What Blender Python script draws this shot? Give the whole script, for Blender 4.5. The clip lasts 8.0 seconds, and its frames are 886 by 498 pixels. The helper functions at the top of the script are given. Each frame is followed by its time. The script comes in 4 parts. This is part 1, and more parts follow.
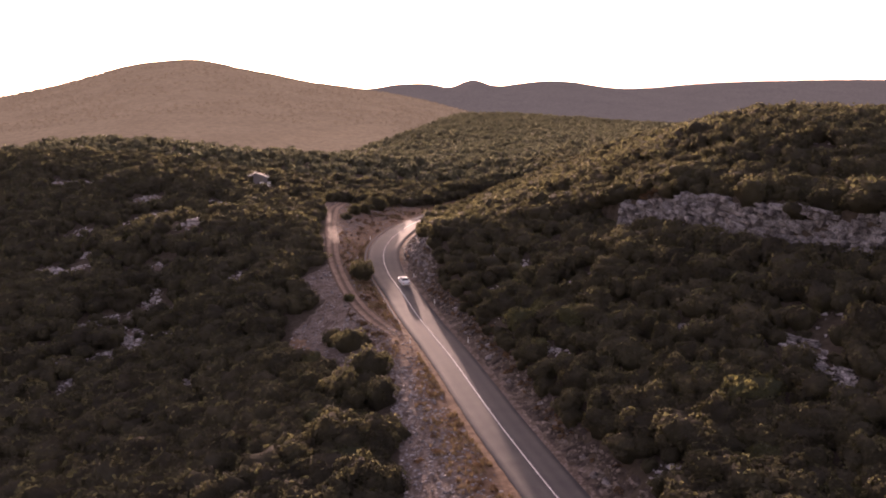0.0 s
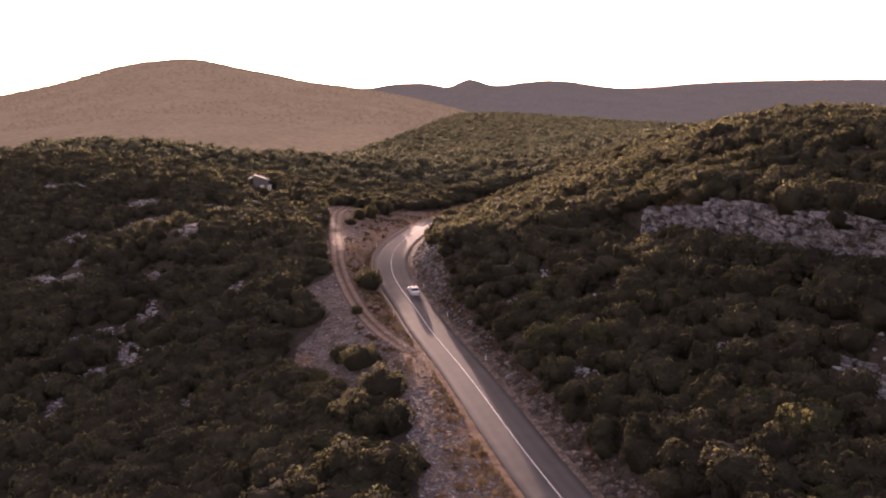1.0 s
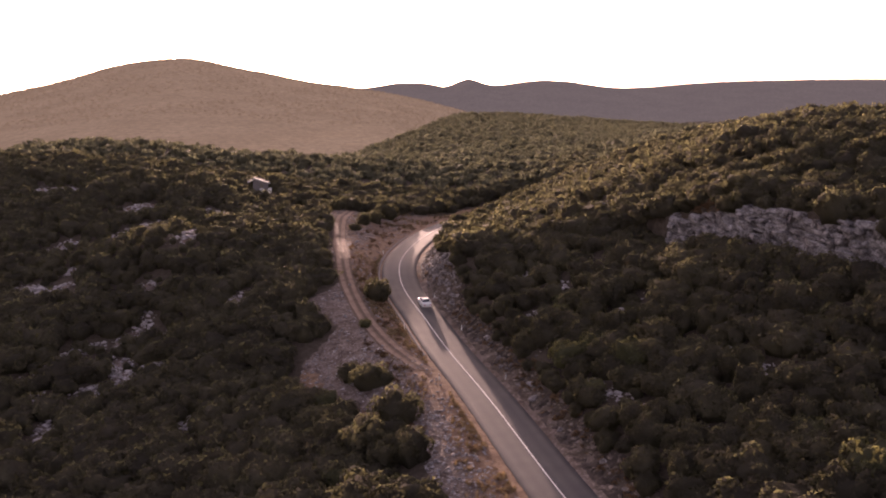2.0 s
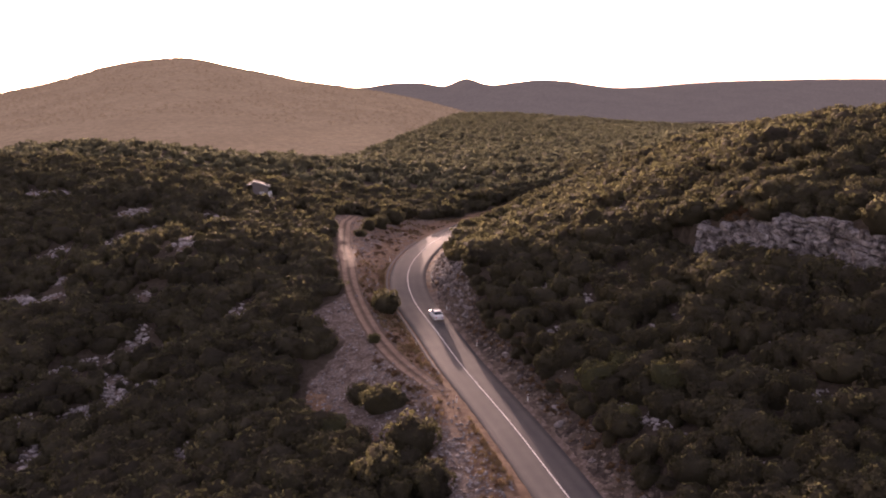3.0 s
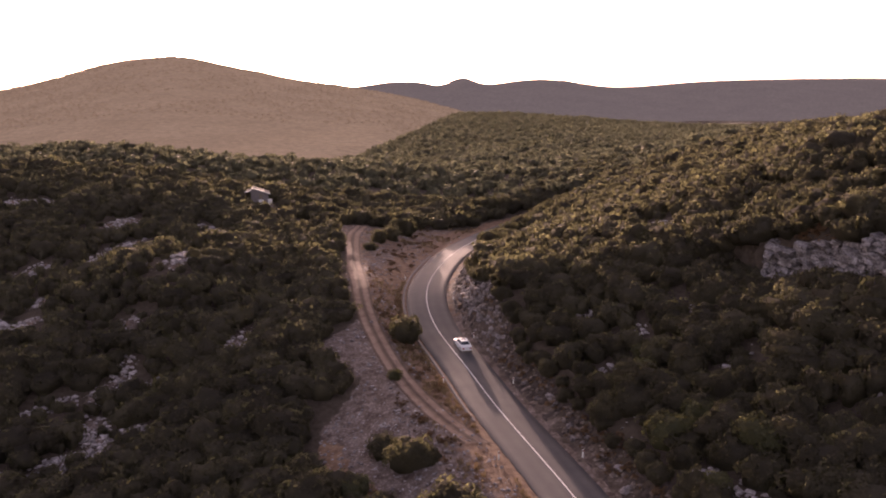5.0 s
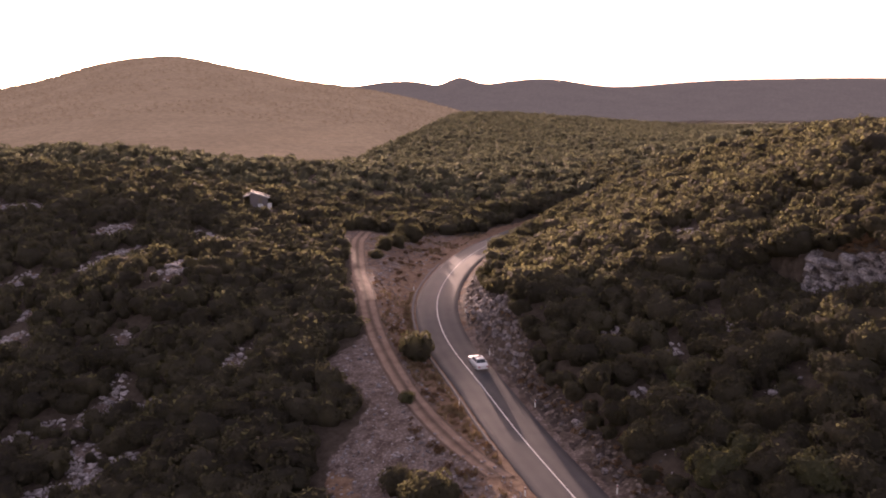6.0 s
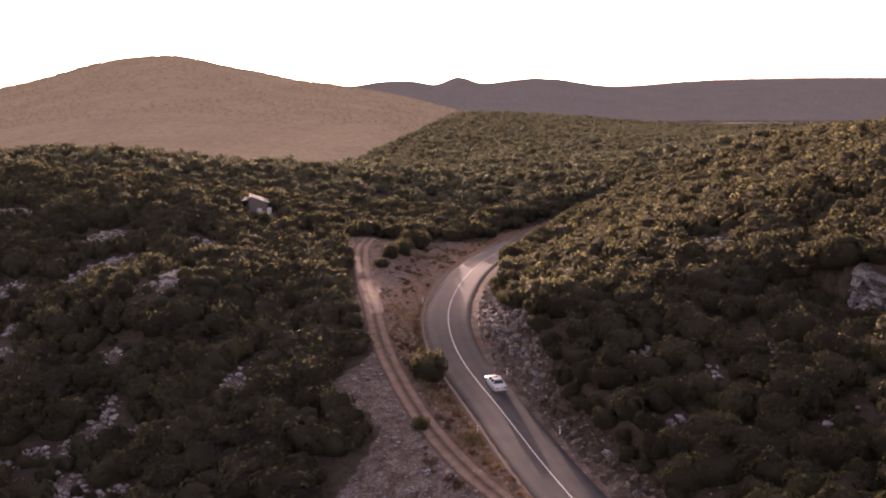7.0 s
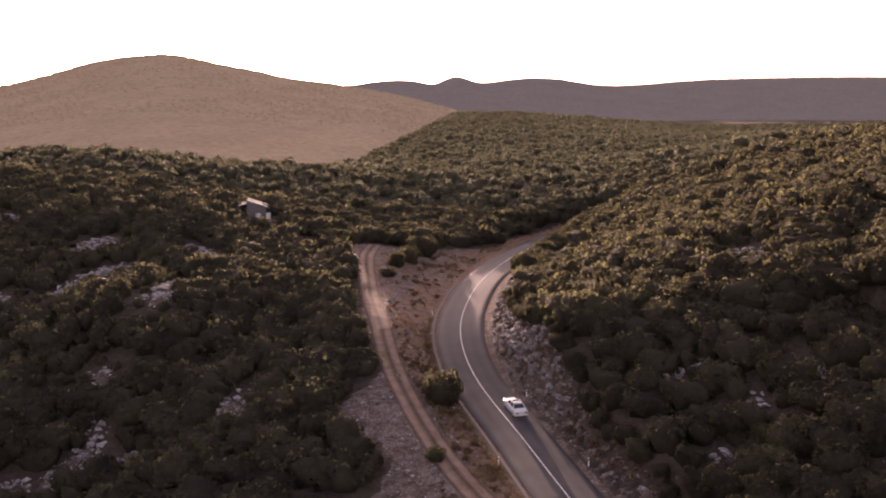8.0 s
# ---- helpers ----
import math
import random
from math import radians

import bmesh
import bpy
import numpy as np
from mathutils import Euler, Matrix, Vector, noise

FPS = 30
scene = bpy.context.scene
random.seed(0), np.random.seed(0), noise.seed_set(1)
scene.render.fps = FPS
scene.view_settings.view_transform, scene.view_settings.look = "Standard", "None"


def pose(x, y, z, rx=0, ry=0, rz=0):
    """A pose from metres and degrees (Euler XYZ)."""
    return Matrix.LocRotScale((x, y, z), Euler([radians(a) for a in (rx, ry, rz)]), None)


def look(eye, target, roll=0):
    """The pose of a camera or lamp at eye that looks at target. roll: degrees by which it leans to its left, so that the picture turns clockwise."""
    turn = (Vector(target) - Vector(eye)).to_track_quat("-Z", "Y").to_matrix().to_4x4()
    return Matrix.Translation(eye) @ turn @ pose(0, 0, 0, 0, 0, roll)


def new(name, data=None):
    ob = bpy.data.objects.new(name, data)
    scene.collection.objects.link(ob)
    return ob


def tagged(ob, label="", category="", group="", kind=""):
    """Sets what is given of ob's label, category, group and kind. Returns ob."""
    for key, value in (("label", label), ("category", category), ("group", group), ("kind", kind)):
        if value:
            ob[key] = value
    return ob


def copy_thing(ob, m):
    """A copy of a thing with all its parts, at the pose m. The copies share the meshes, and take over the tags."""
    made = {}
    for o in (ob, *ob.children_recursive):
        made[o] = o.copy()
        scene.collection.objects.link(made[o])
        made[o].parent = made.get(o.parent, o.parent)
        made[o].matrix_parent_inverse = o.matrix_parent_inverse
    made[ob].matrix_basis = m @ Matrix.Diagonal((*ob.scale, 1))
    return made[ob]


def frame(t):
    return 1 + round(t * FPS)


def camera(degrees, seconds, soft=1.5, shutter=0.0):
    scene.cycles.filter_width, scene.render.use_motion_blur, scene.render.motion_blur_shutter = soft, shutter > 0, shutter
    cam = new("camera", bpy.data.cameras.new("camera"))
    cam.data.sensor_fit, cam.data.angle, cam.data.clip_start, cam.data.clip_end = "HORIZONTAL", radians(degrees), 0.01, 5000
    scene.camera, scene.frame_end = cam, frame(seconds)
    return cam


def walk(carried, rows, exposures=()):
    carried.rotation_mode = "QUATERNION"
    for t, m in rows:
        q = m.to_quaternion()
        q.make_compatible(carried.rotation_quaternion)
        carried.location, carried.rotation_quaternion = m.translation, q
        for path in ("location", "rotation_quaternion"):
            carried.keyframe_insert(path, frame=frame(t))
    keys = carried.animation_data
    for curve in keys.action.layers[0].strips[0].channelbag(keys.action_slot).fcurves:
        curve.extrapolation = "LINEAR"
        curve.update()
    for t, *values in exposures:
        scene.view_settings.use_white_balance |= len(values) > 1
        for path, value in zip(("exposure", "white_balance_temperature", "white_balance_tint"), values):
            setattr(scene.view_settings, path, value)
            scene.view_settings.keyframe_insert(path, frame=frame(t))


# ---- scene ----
# Camera: a level, straight flight above a valley road
cam = camera(54.0, 8.0, soft=2.0)
EYE = 42.0


def flight(t):
    """The camera's pose along the flight: place, yaw, pitch and roll glide slowly with the time."""
    x = 0.067 - 2.7586 * t + 0.0663 * t * t
    y = 0.105 + 9.1516 * t - 0.0202 * t * t
    z = EYE - 0.043
    yaw = -(1.004 + 0.204 * t - 0.0023 * t * t)
    pitch = -10.473 - 0.0144 * t - 0.0012 * t * t
    roll = -0.1068 + 0.0153 * t - 0.0007 * t * t
    return pose(x, y, z, 90 + pitch, 0, yaw) @ pose(0, 0, 0, 0, 0, roll)


walk(cam, [(t, flight(t)) for t in (0.0, 1.0, 2.0, 3.0, 4.0, 5.0, 6.0, 7.0, 8.0)], [(0.0, 2.12, 7400, 50), (8.0, 2.12, 7400, 50)])

# ---- light: a low evening sun ahead, over the ridge ----
SUN_AZ, SUN_EL = radians(-7.2), radians(6.4)
world = bpy.data.worlds.new("evening_sky")
scene.world = world
world.use_nodes = True
wn, wl = world.node_tree.nodes, world.node_tree.links
sky = wn.new("ShaderNodeTexSky")
sky.sky_type, sky.sun_disc = "NISHITA", False
sky.sun_elevation, sky.sun_rotation = SUN_EL, SUN_AZ
sky.air_density, sky.dust_density, sky.ozone_density = 1.0, 2.0, 1.0
pale = wn.new("ShaderNodeHueSaturation")
pale.inputs["Saturation"].default_value = 0.6
wl.new(sky.outputs[0], pale.inputs["Color"])
wl.new(pale.outputs[0], wn["Background"].inputs["Color"])
wn["Background"].inputs["Strength"].default_value = 0.145
sun_data = bpy.data.lights.new("sun", "SUN")
sun_data.energy, sun_data.angle, sun_data.color = 2.4, radians(0.6), (1.0, 0.86, 0.66)
sun = new("sun", sun_data)
sun_way = Vector((math.sin(SUN_AZ) * math.cos(SUN_EL), math.cos(SUN_AZ) * math.cos(SUN_EL), math.sin(SUN_EL)))
sun.matrix_world = look(sun_way * 400, (0, 0, 0))


# ---- materials ----
class Mat:
    """A node material with short ways to add noise, ramps and mixes."""

    def __init__(self, name, rough=0.8, metal=0.0):
        self.m = bpy.data.materials.new(name)
        self.m.use_nodes = True
        self.n, self.l = self.m.node_tree.nodes, self.m.node_tree.links
        self.b = self.n["Principled BSDF"]
        self.out = self.n["Material Output"]
        self.b.inputs["Roughness"].default_value = rough
        self.b.inputs["Metallic"].default_value = metal
        self.geo = self.n.new("ShaderNodeNewGeometry")

    def noise(self, scale, detail=4.0, rough=0.55):
        t = self.n.new("ShaderNodeTexNoise")
        t.inputs["Scale"].default_value, t.inputs["Detail"].default_value, t.inputs["Roughness"].default_value = scale, detail, rough
        self.l.new(self.geo.outputs["Position"], t.inputs["Vector"])
        return t.outputs["Fac"]

    def voronoi(self, scale, feature="F1"):
        t = self.n.new("ShaderNodeTexVoronoi")
        t.feature = feature
        t.inputs["Scale"].default_value = scale
        self.l.new(self.geo.outputs["Position"], t.inputs["Vector"])
        return t.outputs["Distance"]

    def ramp(self, fac, a, b, lo=0.3, hi=0.7):
        t = self.n.new("ShaderNodeValToRGB")
        e = t.color_ramp.elements
        e[0].position, e[1].position = lo, hi
        e[0].color, e[1].color = (*a, 1), (*b, 1)
        self.l.new(fac, t.inputs["Fac"])
        return t.outputs["Color"]

    def mix(self, fac, a, b, how="MIX"):
        t = self.n.new("ShaderNodeMix")
        t.data_type, t.blend_type = "RGBA", how
        if isinstance(fac, (int, float)):
            t.inputs[0].default_value = fac
        else:
            self.l.new(fac, t.inputs[0])
        for k, v in ((6, a), (7, b)):
            if isinstance(v, tuple):
                t.inputs[k].default_value = (*v, 1)
            else:
                self.l.new(v, t.inputs[k])
        return t.outputs[2]

    def attr(self, name):
        t = self.n.new("ShaderNodeAttribute")
        t.attribute_name = name
        return t.outputs["Fac"]

    def calc(self, op, a, b):
        t = self.n.new("ShaderNodeMath")
        t.operation = op
        for k, v in ((0, a), (1, b)):
            if isinstance(v, (int, float)):
                t.inputs[k].default_value = v
            else:
                self.l.new(v, t.inputs[k])
        return t.outputs[0]

    def color(self, c):
        if isinstance(c, tuple):
            self.b.inputs["Base Color"].default_value = (*c, 1)
        else:
            self.l.new(c, self.b.inputs["Base Color"])
        return self

    def bump(self, height, strength=0.4, distance=0.05):
        t = self.n.new("ShaderNodeBump")
        t.inputs["Strength"].default_value, t.inputs["Distance"].default_value = strength, distance
        self.l.new(height, t.inputs["Height"])
        self.l.new(t.outputs[0], self.b.inputs["Normal"])
        return self


def plain(name, c, rough=0.6, metal=0.0, vary=0.15):
    m = Mat(name, rough, metal)
    if rough > 0.85:
        m.b.inputs["Specular IOR Level"].default_value = 0.1
    k = m.noise(3.0)
    m.color(m.mix(m.ramp(k, (0, 0, 0), (1, 1, 1)), tuple(v * (1 - vary) for v in c), tuple(min(1, v * (1 + vary)) for v in c)))
    return m.m


def foliage(name, dark, light, glow, part_light=0.35):
    """Leaves: dull green from above, yellow-green where the sun shines through them."""
    m = Mat(name, 0.9)
    big = m.ramp(m.noise(0.16, 2.0), (0, 0, 0), (1, 1, 1), 0.35, 0.65)
    sprays = m.ramp(m.noise(5.0, 3.0, 0.6), (0.72, 0.72, 0.72), (1.22, 1.22, 1.18), 0.34, 0.66)
    c = m.mix(1.0, m.mix(big, dark, light), sprays, "MULTIPLY")
    isl = m.ramp(m.geo.outputs["Random Per Island"], (0.75, 0.76, 0.7), (1.2, 1.18, 1.1), 0.0, 1.0)
    soft_isl = m.ramp(m.geo.outputs["Random Per Island"], (0.86, 0.86, 0.85), (1.1, 1.09, 1.07), 0.0, 1.0)
    c = m.mix(1.0, c, soft_isl, "MULTIPLY")
    m.color(c)
    m.b.inputs["Specular IOR Level"].default_value = 0.03
    m.bump(m.noise(4.5, 4.0, 0.65), 0.55, 0.22)
    tr = m.n.new("ShaderNodeBsdfTranslucent")
    m.l.new(m.mix(1.0, m.mix(big, glow, tuple(v * 1.25 for v in glow)), isl, "MULTIPLY"), tr.inputs["Color"])
    mx = m.n.new("ShaderNodeMixShader")
    mx.inputs[0].default_value = part_light
    m.l.new(m.b.outputs[0], mx.inputs[1])
    m.l.new(tr.outputs[0], mx.inputs[2])
    m.l.new(mx.outputs[0], m.out.inputs["Surface"])
    return m.m


LEAF = foliage("holm_oak_leaves", (0.027, 0.0235, 0.020), (0.044, 0.039, 0.030), (0.285, 0.275, 0.143), 0.22)
LEAF_B = foliage("young_oak_leaves", (0.036, 0.038, 0.026), (0.055, 0.056, 0.036), (0.31, 0.29, 0.12), 0.28)
# Scrub leaves made paler: brighter light on the far plain put into colour
LEAF_BRIGHTENED = foliage("brightened_scrub_leaves", (0.042, 0.040, 0.030), (0.068, 0.064, 0.045), (0.25, 0.255, 0.165), 0.23)
DRY = foliage("dry_grass_blades", (0.14, 0.105, 0.07), (0.22, 0.165, 0.105), (0.20, 0.135, 0.075), 0.3)

bark = Mat("bark", 0.9)
bark.color(bark.ramp(bark.noise(9.0), (0.07, 0.055, 0.04), (0.16, 0.13, 0.10))).bump(bark.noise(25.0), 0.6)
BARK = bark.m


def ground_material():
    m = Mat("hillside_soil", 0.95)
    m.b.inputs["Specular IOR Level"].default_value = 0.06
    litter = m.mix(m.ramp(m.noise(1.3), (0, 0, 0), (1, 1, 1)), (0.034, 0.026, 0.02), (0.066, 0.051, 0.039))
    gravel = m.mix(m.ramp(m.noise(0.6, 8.0, 0.7), (0, 0, 0), (1, 1, 1), 0.38, 0.62), (0.085, 0.061, 0.052), (0.205, 0.165, 0.148))
    stones = m.ramp(m.voronoi(2.6), (1.3, 1.3, 1.32), (0.6, 0.57, 0.55), 0.1, 0.55)
    gravel = m.mix(0.8, gravel, stones, "MULTIPLY")
    fine = m.ramp(m.noise(14.0, 3.0), (0.7, 0.7, 0.7), (1.2, 1.2, 1.2))
    gravel = m.mix(0.7, gravel, fine, "MULTIPLY")
    reddish = m.mix(m.ramp(m.noise(0.9, 5.0), (0, 0, 0), (1, 1, 1), 0.4, 0.6), (0.105, 0.062, 0.042), (0.175, 0.112, 0.075))
    broken = m.calc("ADD", m.attr("bare"), m.calc("MULTIPLY", m.calc("SUBTRACT", m.noise(0.8, 6.0), 0.5), 0.9))
    dry = m.calc("ADD", m.attr("dry"), m.calc("MULTIPLY", m.calc("SUBTRACT", m.noise(0.55, 5.0), 0.5), 1.6))
    gravel = m.mix(m.ramp(dry, (0, 0, 0), (1, 1, 1), 0.4, 0.7), gravel, reddish)
    m.color(m.mix(m.ramp(broken, (0, 0, 0), (1, 1, 1), 0.38, 0.62), litter, gravel))
    m.bump(m.calc("ADD", m.noise(5.0, 6.0), m.calc("MULTIPLY", m.voronoi(2.6), -0.5)), 0.9, 0.12)
    return m.m


def track_material():
    m = Mat("packed_red_earth", 0.95)
    m.b.inputs["Specular IOR Level"].default_value = 0.08
    base = m.mix(m.ramp(m.noise(0.7, 6.0), (0, 0, 0), (1, 1, 1)), (0.125, 0.085, 0.066), (0.205, 0.148, 0.118))
    rut = m.ramp(m.attr("rut"), (0.5, 0.48, 0.46), (1.2, 1.15, 1.1), 0.15, 0.9)
    m.color(m.mix(0.9, m.mix(1.0, base, rut, "MULTIPLY"), m.ramp(m.noise(11.0), (0.75, 0.75, 0.75), (1.15, 1.15, 1.15)), "MULTIPLY"))
    m.bump(m.noise(6.0, 6.0), 0.8, 0.08)
    return m.m


def asphalt_material():
    m = Mat("worn_asphalt", 0.78)
    base = m.mix(m.ramp(m.noise(0.35, 5.0), (0, 0, 0), (1, 1, 1)), (0.042, 0.041, 0.044), (0.060, 0.057, 0.058))
    lanes = m.ramp(m.attr("wear"), (0.86, 0.86, 0.88), (1.18, 1.15, 1.12), 0.2, 0.8)
    c = m.mix(1.0, base, lanes, "MULTIPLY")
    c = m.mix(0.6, c, m.ramp(m.noise(60.0, 2.0), (0.7, 0.7, 0.7), (1.3, 1.3, 1.3)), "MULTIPLY")
    m.color(c)
    m.b.inputs["Specular IOR Level"].default_value = 0.12
    m.bump(m.noise(90.0, 2.0), 0.5, 0.01)
    return m.m


def stone_material(name, a, b, scale=1.0):
    m = Mat(name, 0.9)
    m.b.inputs["Specular IOR Level"].default_value = 0.15
    c = m.mix(m.ramp(m.noise(0.9 * scale, 6.0), (0, 0, 0), (1, 1, 1), 0.35, 0.65), a, b)
    c = m.mix(0.8, c, m.ramp(m.noise(5.0 * scale, 6.0, 0.7), (0.5, 0.47, 0.45), (1.15, 1.15, 1.15), 0.35, 0.6), "MULTIPLY")
    isl = m.ramp(m.geo.outputs["Random Per Island"], (0.75, 0.74, 0.73), (1.15, 1.15, 1.15), 0, 1)
    info = m.n.new("ShaderNodeObjectInfo")
    each = m.ramp(info.outputs["Random"], (0.62, 0.60, 0.60), (1.15, 1.14, 1.12), 0, 1)
    m.color(m.mix(1.0, m.mix(1.0, c, isl, "MULTIPLY"), each, "MULTIPLY"))
    m.bump(m.noise(4.0 * scale, 8.0, 0.7), 1.0, 0.12)
    return m.m


SOIL, TRACK, ASPHALT = ground_material(), track_material(), asphalt_material()
LIMESTONE = stone_material("pale_limestone", (0.14, 0.126, 0.13), (0.38, 0.355, 0.362))
RUBBLE = stone_material("earthy_rubble", (0.075, 0.057, 0.05), (0.215, 0.178, 0.16), 2.0)
PAINT = plain("road_paint", (0.52, 0.50, 0.48), 0.8, vary=0.3)
CONCRETE = plain("concrete_edging", (0.14, 0.12, 0.112), 0.9)


# ---- the lie of the land ----
def smooth(a, b, v):
    t = np.clip((np.asarray(v, float) - a) / (b - a), 0, 1)
    return t * t * (3 - 2 * t)


LATTICE = np.random.RandomState(11).rand(256, 256)


def rough(x, y, size, octaves=4):
    """Value noise from -1 to 1 with features of that size."""
    x, y = np.asarray(x, float) / size + 57.3, np.asarray(y, float) / size + 91.7
    total, amp = 0.0, 0.5
    for _ in range(octaves):
        i, j = np.floor(x).astype(int), np.floor(y).astype(int)
        u, v = x - i, y - j
        u, v = u * u * (3 - 2 * u), v * v * (3 - 2 * v)
        g = lambda p, q: LATTICE[p % 256, q % 256]
        total = total + amp * ((g(i, j) * (1 - u) + g(i + 1, j) * u) * (1 - v) + (g(i, j + 1) * (1 - u) + g(i + 1, j + 1) * u) * v - 0.5) * 2
        x, y, amp = x * 2.03 + 13.1, y * 2.03 + 7.7, amp * 0.5
    return total


def spline(knots, values):
    """A natural cubic spline as a function."""
    k, v = np.asarray(knots, float), np.asarray(values, float)
    n, h = len(k), np.diff(k)
    a, b = np.eye(n), np.zeros(n)
    for i in range(1, n - 1):
        a[i, i - 1], a[i, i], a[i, i + 1] = h[i - 1], 2 * (h[i - 1] + h[i]), h[i]
        b[i] = 6 * ((v[i + 1] - v[i]) / h[i] - (v[i] - v[i - 1]) / h[i - 1])
    c = np.linalg.solve(a, b)

    def at(q):
        q = np.clip(np.asarray(q, float), k[0], k[-1])
        i = np.clip(np.searchsorted(k, q) - 1, 0, n - 2)
        p, r, g = k[i + 1] - q, q - k[i], h[i]
        return (c[i] * p**3 + c[i + 1] * r**3) / (6 * g) + (v[i] / g - c[i] * g / 6) * p + (v[i + 1] / g - c[i + 1] * g / 6) * r

    return at


# The road: how far to the right it lies and how high, along its way
ROAD_Y = (-160, -60, 30, 80, 105, 130, 150, 165, 180, 195, 210, 225, 245, 277, 312)
road_x = spline(ROAD_Y, (74.0, 49.0, 26.7, 14.5, 8.4, 3.05, -1.86, -5.14, -8.67, -9.84, -8.0, -4.48, 2.68, 20.0, 46.0))
road_z = spline(ROAD_Y, (-7.0, -4.0, -1.6, -0.2, 0.7, 1.46, 2.21, 3.0, 4.25, 5.87, 6.52, 6.79, 6.75, 6.9, 8.5))


def road_slope(y):
    return (road_x(np.asarray(y, float) + 0.5) - road_x(np.asarray(y, float) - 0.5))


def beside(x, y):
    """Metres to the right of the road's middle."""
    return (x - road_x(y)) / np.sqrt(1 + road_slope(y) ** 2)


def at_road(s, y):
    """The place s metres to the right of the road's middle at y."""
    k = road_slope(y)
    c = np.sqrt(1 + k * k)
    return road_x(y) + s / c, y - s * k / c


HILLOCKS = (
    (-0.4, -2.2, -3.3, 0.1, -0.8, 1.7, 5.8),
    (-0.4, -1.8, -0.7, 3.2, -3.9, 2.8, 8.0),
    (0.7, -2.6, -1.5, 0.3, -3.8, 6.7, 7.1),
    (1.0, -1.8, 1.8, -1.8, 2.0, 8.9, 5.5),
    (1.0, 0.0, 6.0, -0.4, 0.2, 5.5, 6.0),
    (5.0, 2.1, 1.8, -0.7, -4.1, 1.2, 6.3),
    (7.2, 3.2, 0.8, 1.6, -1.9, 1.4, 5.5),
    (3.6, 1.6, 0.7, 0.8, -0.9, 0.8, 2.5),
)
# The foot of the limestone outcrop
CLIFF = ((36.6, 160.6), (37.6, 158.8), (40.6, 153.5), (43.6, 147), (46.6, 141), (48.6, 133.5), (52.6, 126), (57.4, 118), (63, 109.5))
# How high the rock stands along its way
CLIFF_TALL = spline((109.5, 118, 126, 133, 141, 147, 153, 159, 163.2), (6.0, 5.7, 5.3, 5.3, 4.5, 4.4, 5.3, 5.5, 4.8))


def cliff_gap(x, y):
    """Metres behind the outcrop's line; less than nothing in front of it."""
    best, side = np.full(np.shape(x), 1e9), np.zeros(np.shape(x))
    for (ax, ay), (bx, by) in zip(CLIFF, CLIFF[1:]):
        dx, dy = bx - ax, by - ay
        t = np.clip(((x - ax) * dx + (y - ay) * dy) / (dx * dx + dy * dy), 0, 1)
        d = np.hypot(x - ax - t * dx, y - ay - t * dy)
        side = np.where(d < best, np.sign(dx * (y - ay) - dy * (x - ax)), side)
        best = np.minimum(best, d)
    return best * side


KNOLLS = ((37, 160, 6, -2.4), (-70, 228, 14, -2.4), (-56, 149, 9, -1.8), (-82, 195, 14, -1.0), (-46, 112, 25, -3.0), (40, 178, 9, -2.0), (50, 215, 18, -2.0), (4.5, 180, 7, 2.6), (-58, 199, 9, 4.0), (-38, 168, 7, 2.0), (-50, 166, 7, -2.5), (9, 240, 13, -2.7))


def natural(x, y):
    z = 2 + 0.045 * (np.clip(x, -170, 150) + 20) * (1 - 0.75 * smooth(280, 480, y) * (x > -20)) + 0.04 * (np.clip(y, -40, 330) - 150)
    for r, row in enumerate(HILLOCKS):
        for c, h in enumerate(row):
            z = z + h * np.exp(-((x + 140 - 40 * c) ** 2 + (y - 60 - 40 * r) ** 2) / 2888.0)
    for kx, ky, kr, kh in KNOLLS:
        z = z + kh * np.exp(-((x - kx) ** 2 + (y - ky) ** 2) / (2 * kr * kr))
    d = cliff_gap(x, y)
    z = z + (CLIFF_TALL(y) * smooth(-1.4, 1.4, d) - 2.0 + 1.0 * smooth(2, 8, d)) * np.exp(-((np.minimum(np.abs(d) - 2, 30).clip(0) / 6) ** 2))
    z = z + 7 * np.exp(-(((x + 130) / 90) ** 2 + ((y - 360) / 50) ** 2))
    z = z + 19 * np.exp(-(((x - 340) / 130) ** 2) / 2 - (((y - 380) / 170) ** 2) / 2) + 3 * smooth(500, 1000, y) - 9 * smooth(40, 260, x) * smooth(420, 700, y)
    z = z + 30 * smooth(380, 700, x) * smooth(100, 330, y)
    edge = 390 + 620 * smooth(-60, 40, x - 0.02 * (y - 390)) - 150 * smooth(60, 330, x) + 25 * rough(x, y, 120, 2)
    z = z - 80 * smooth(0, 280, y - edge)
    return z + 1.0 * rough(x, y, 22, 4)


def height(x, y):
    x, y = np.asarray(x, float), np.asarray(y, float)
    s = beside(x, y)
    w = np.where(s < 0, smooth(4.2, 15, -s), smooth(4.7, 9.3, s))
    w = np.maximum(w, smooth(281, 297, y))
    z = road_z(y) * (1 - w) + natural(x, y) * w
    bank = np.exp(-((s - 7.5) / 2.5) ** 2) * (1 - smooth(240, 280, y))
    z = z + 0.5 * bank * rough(x, y, 2.2, 3) + 0.07 * rough(x, y, 1.7, 2) * smooth(4.2, 6.0, np.abs(s))
    z = z + smooth(4.6, 8.5, -s) * (1.4 * np.exp(-(((x + 20) / 8) ** 2) - ((y - 192) / 17) ** 2) + 1.6 * np.exp(-(((x + 26) / 8) ** 2) - ((y - 234) / 13) ** 2))
    return z - 0.14 * (1 - smooth(3.3, 3.9, np.abs(s))) * (1 - smooth(281, 290, y))


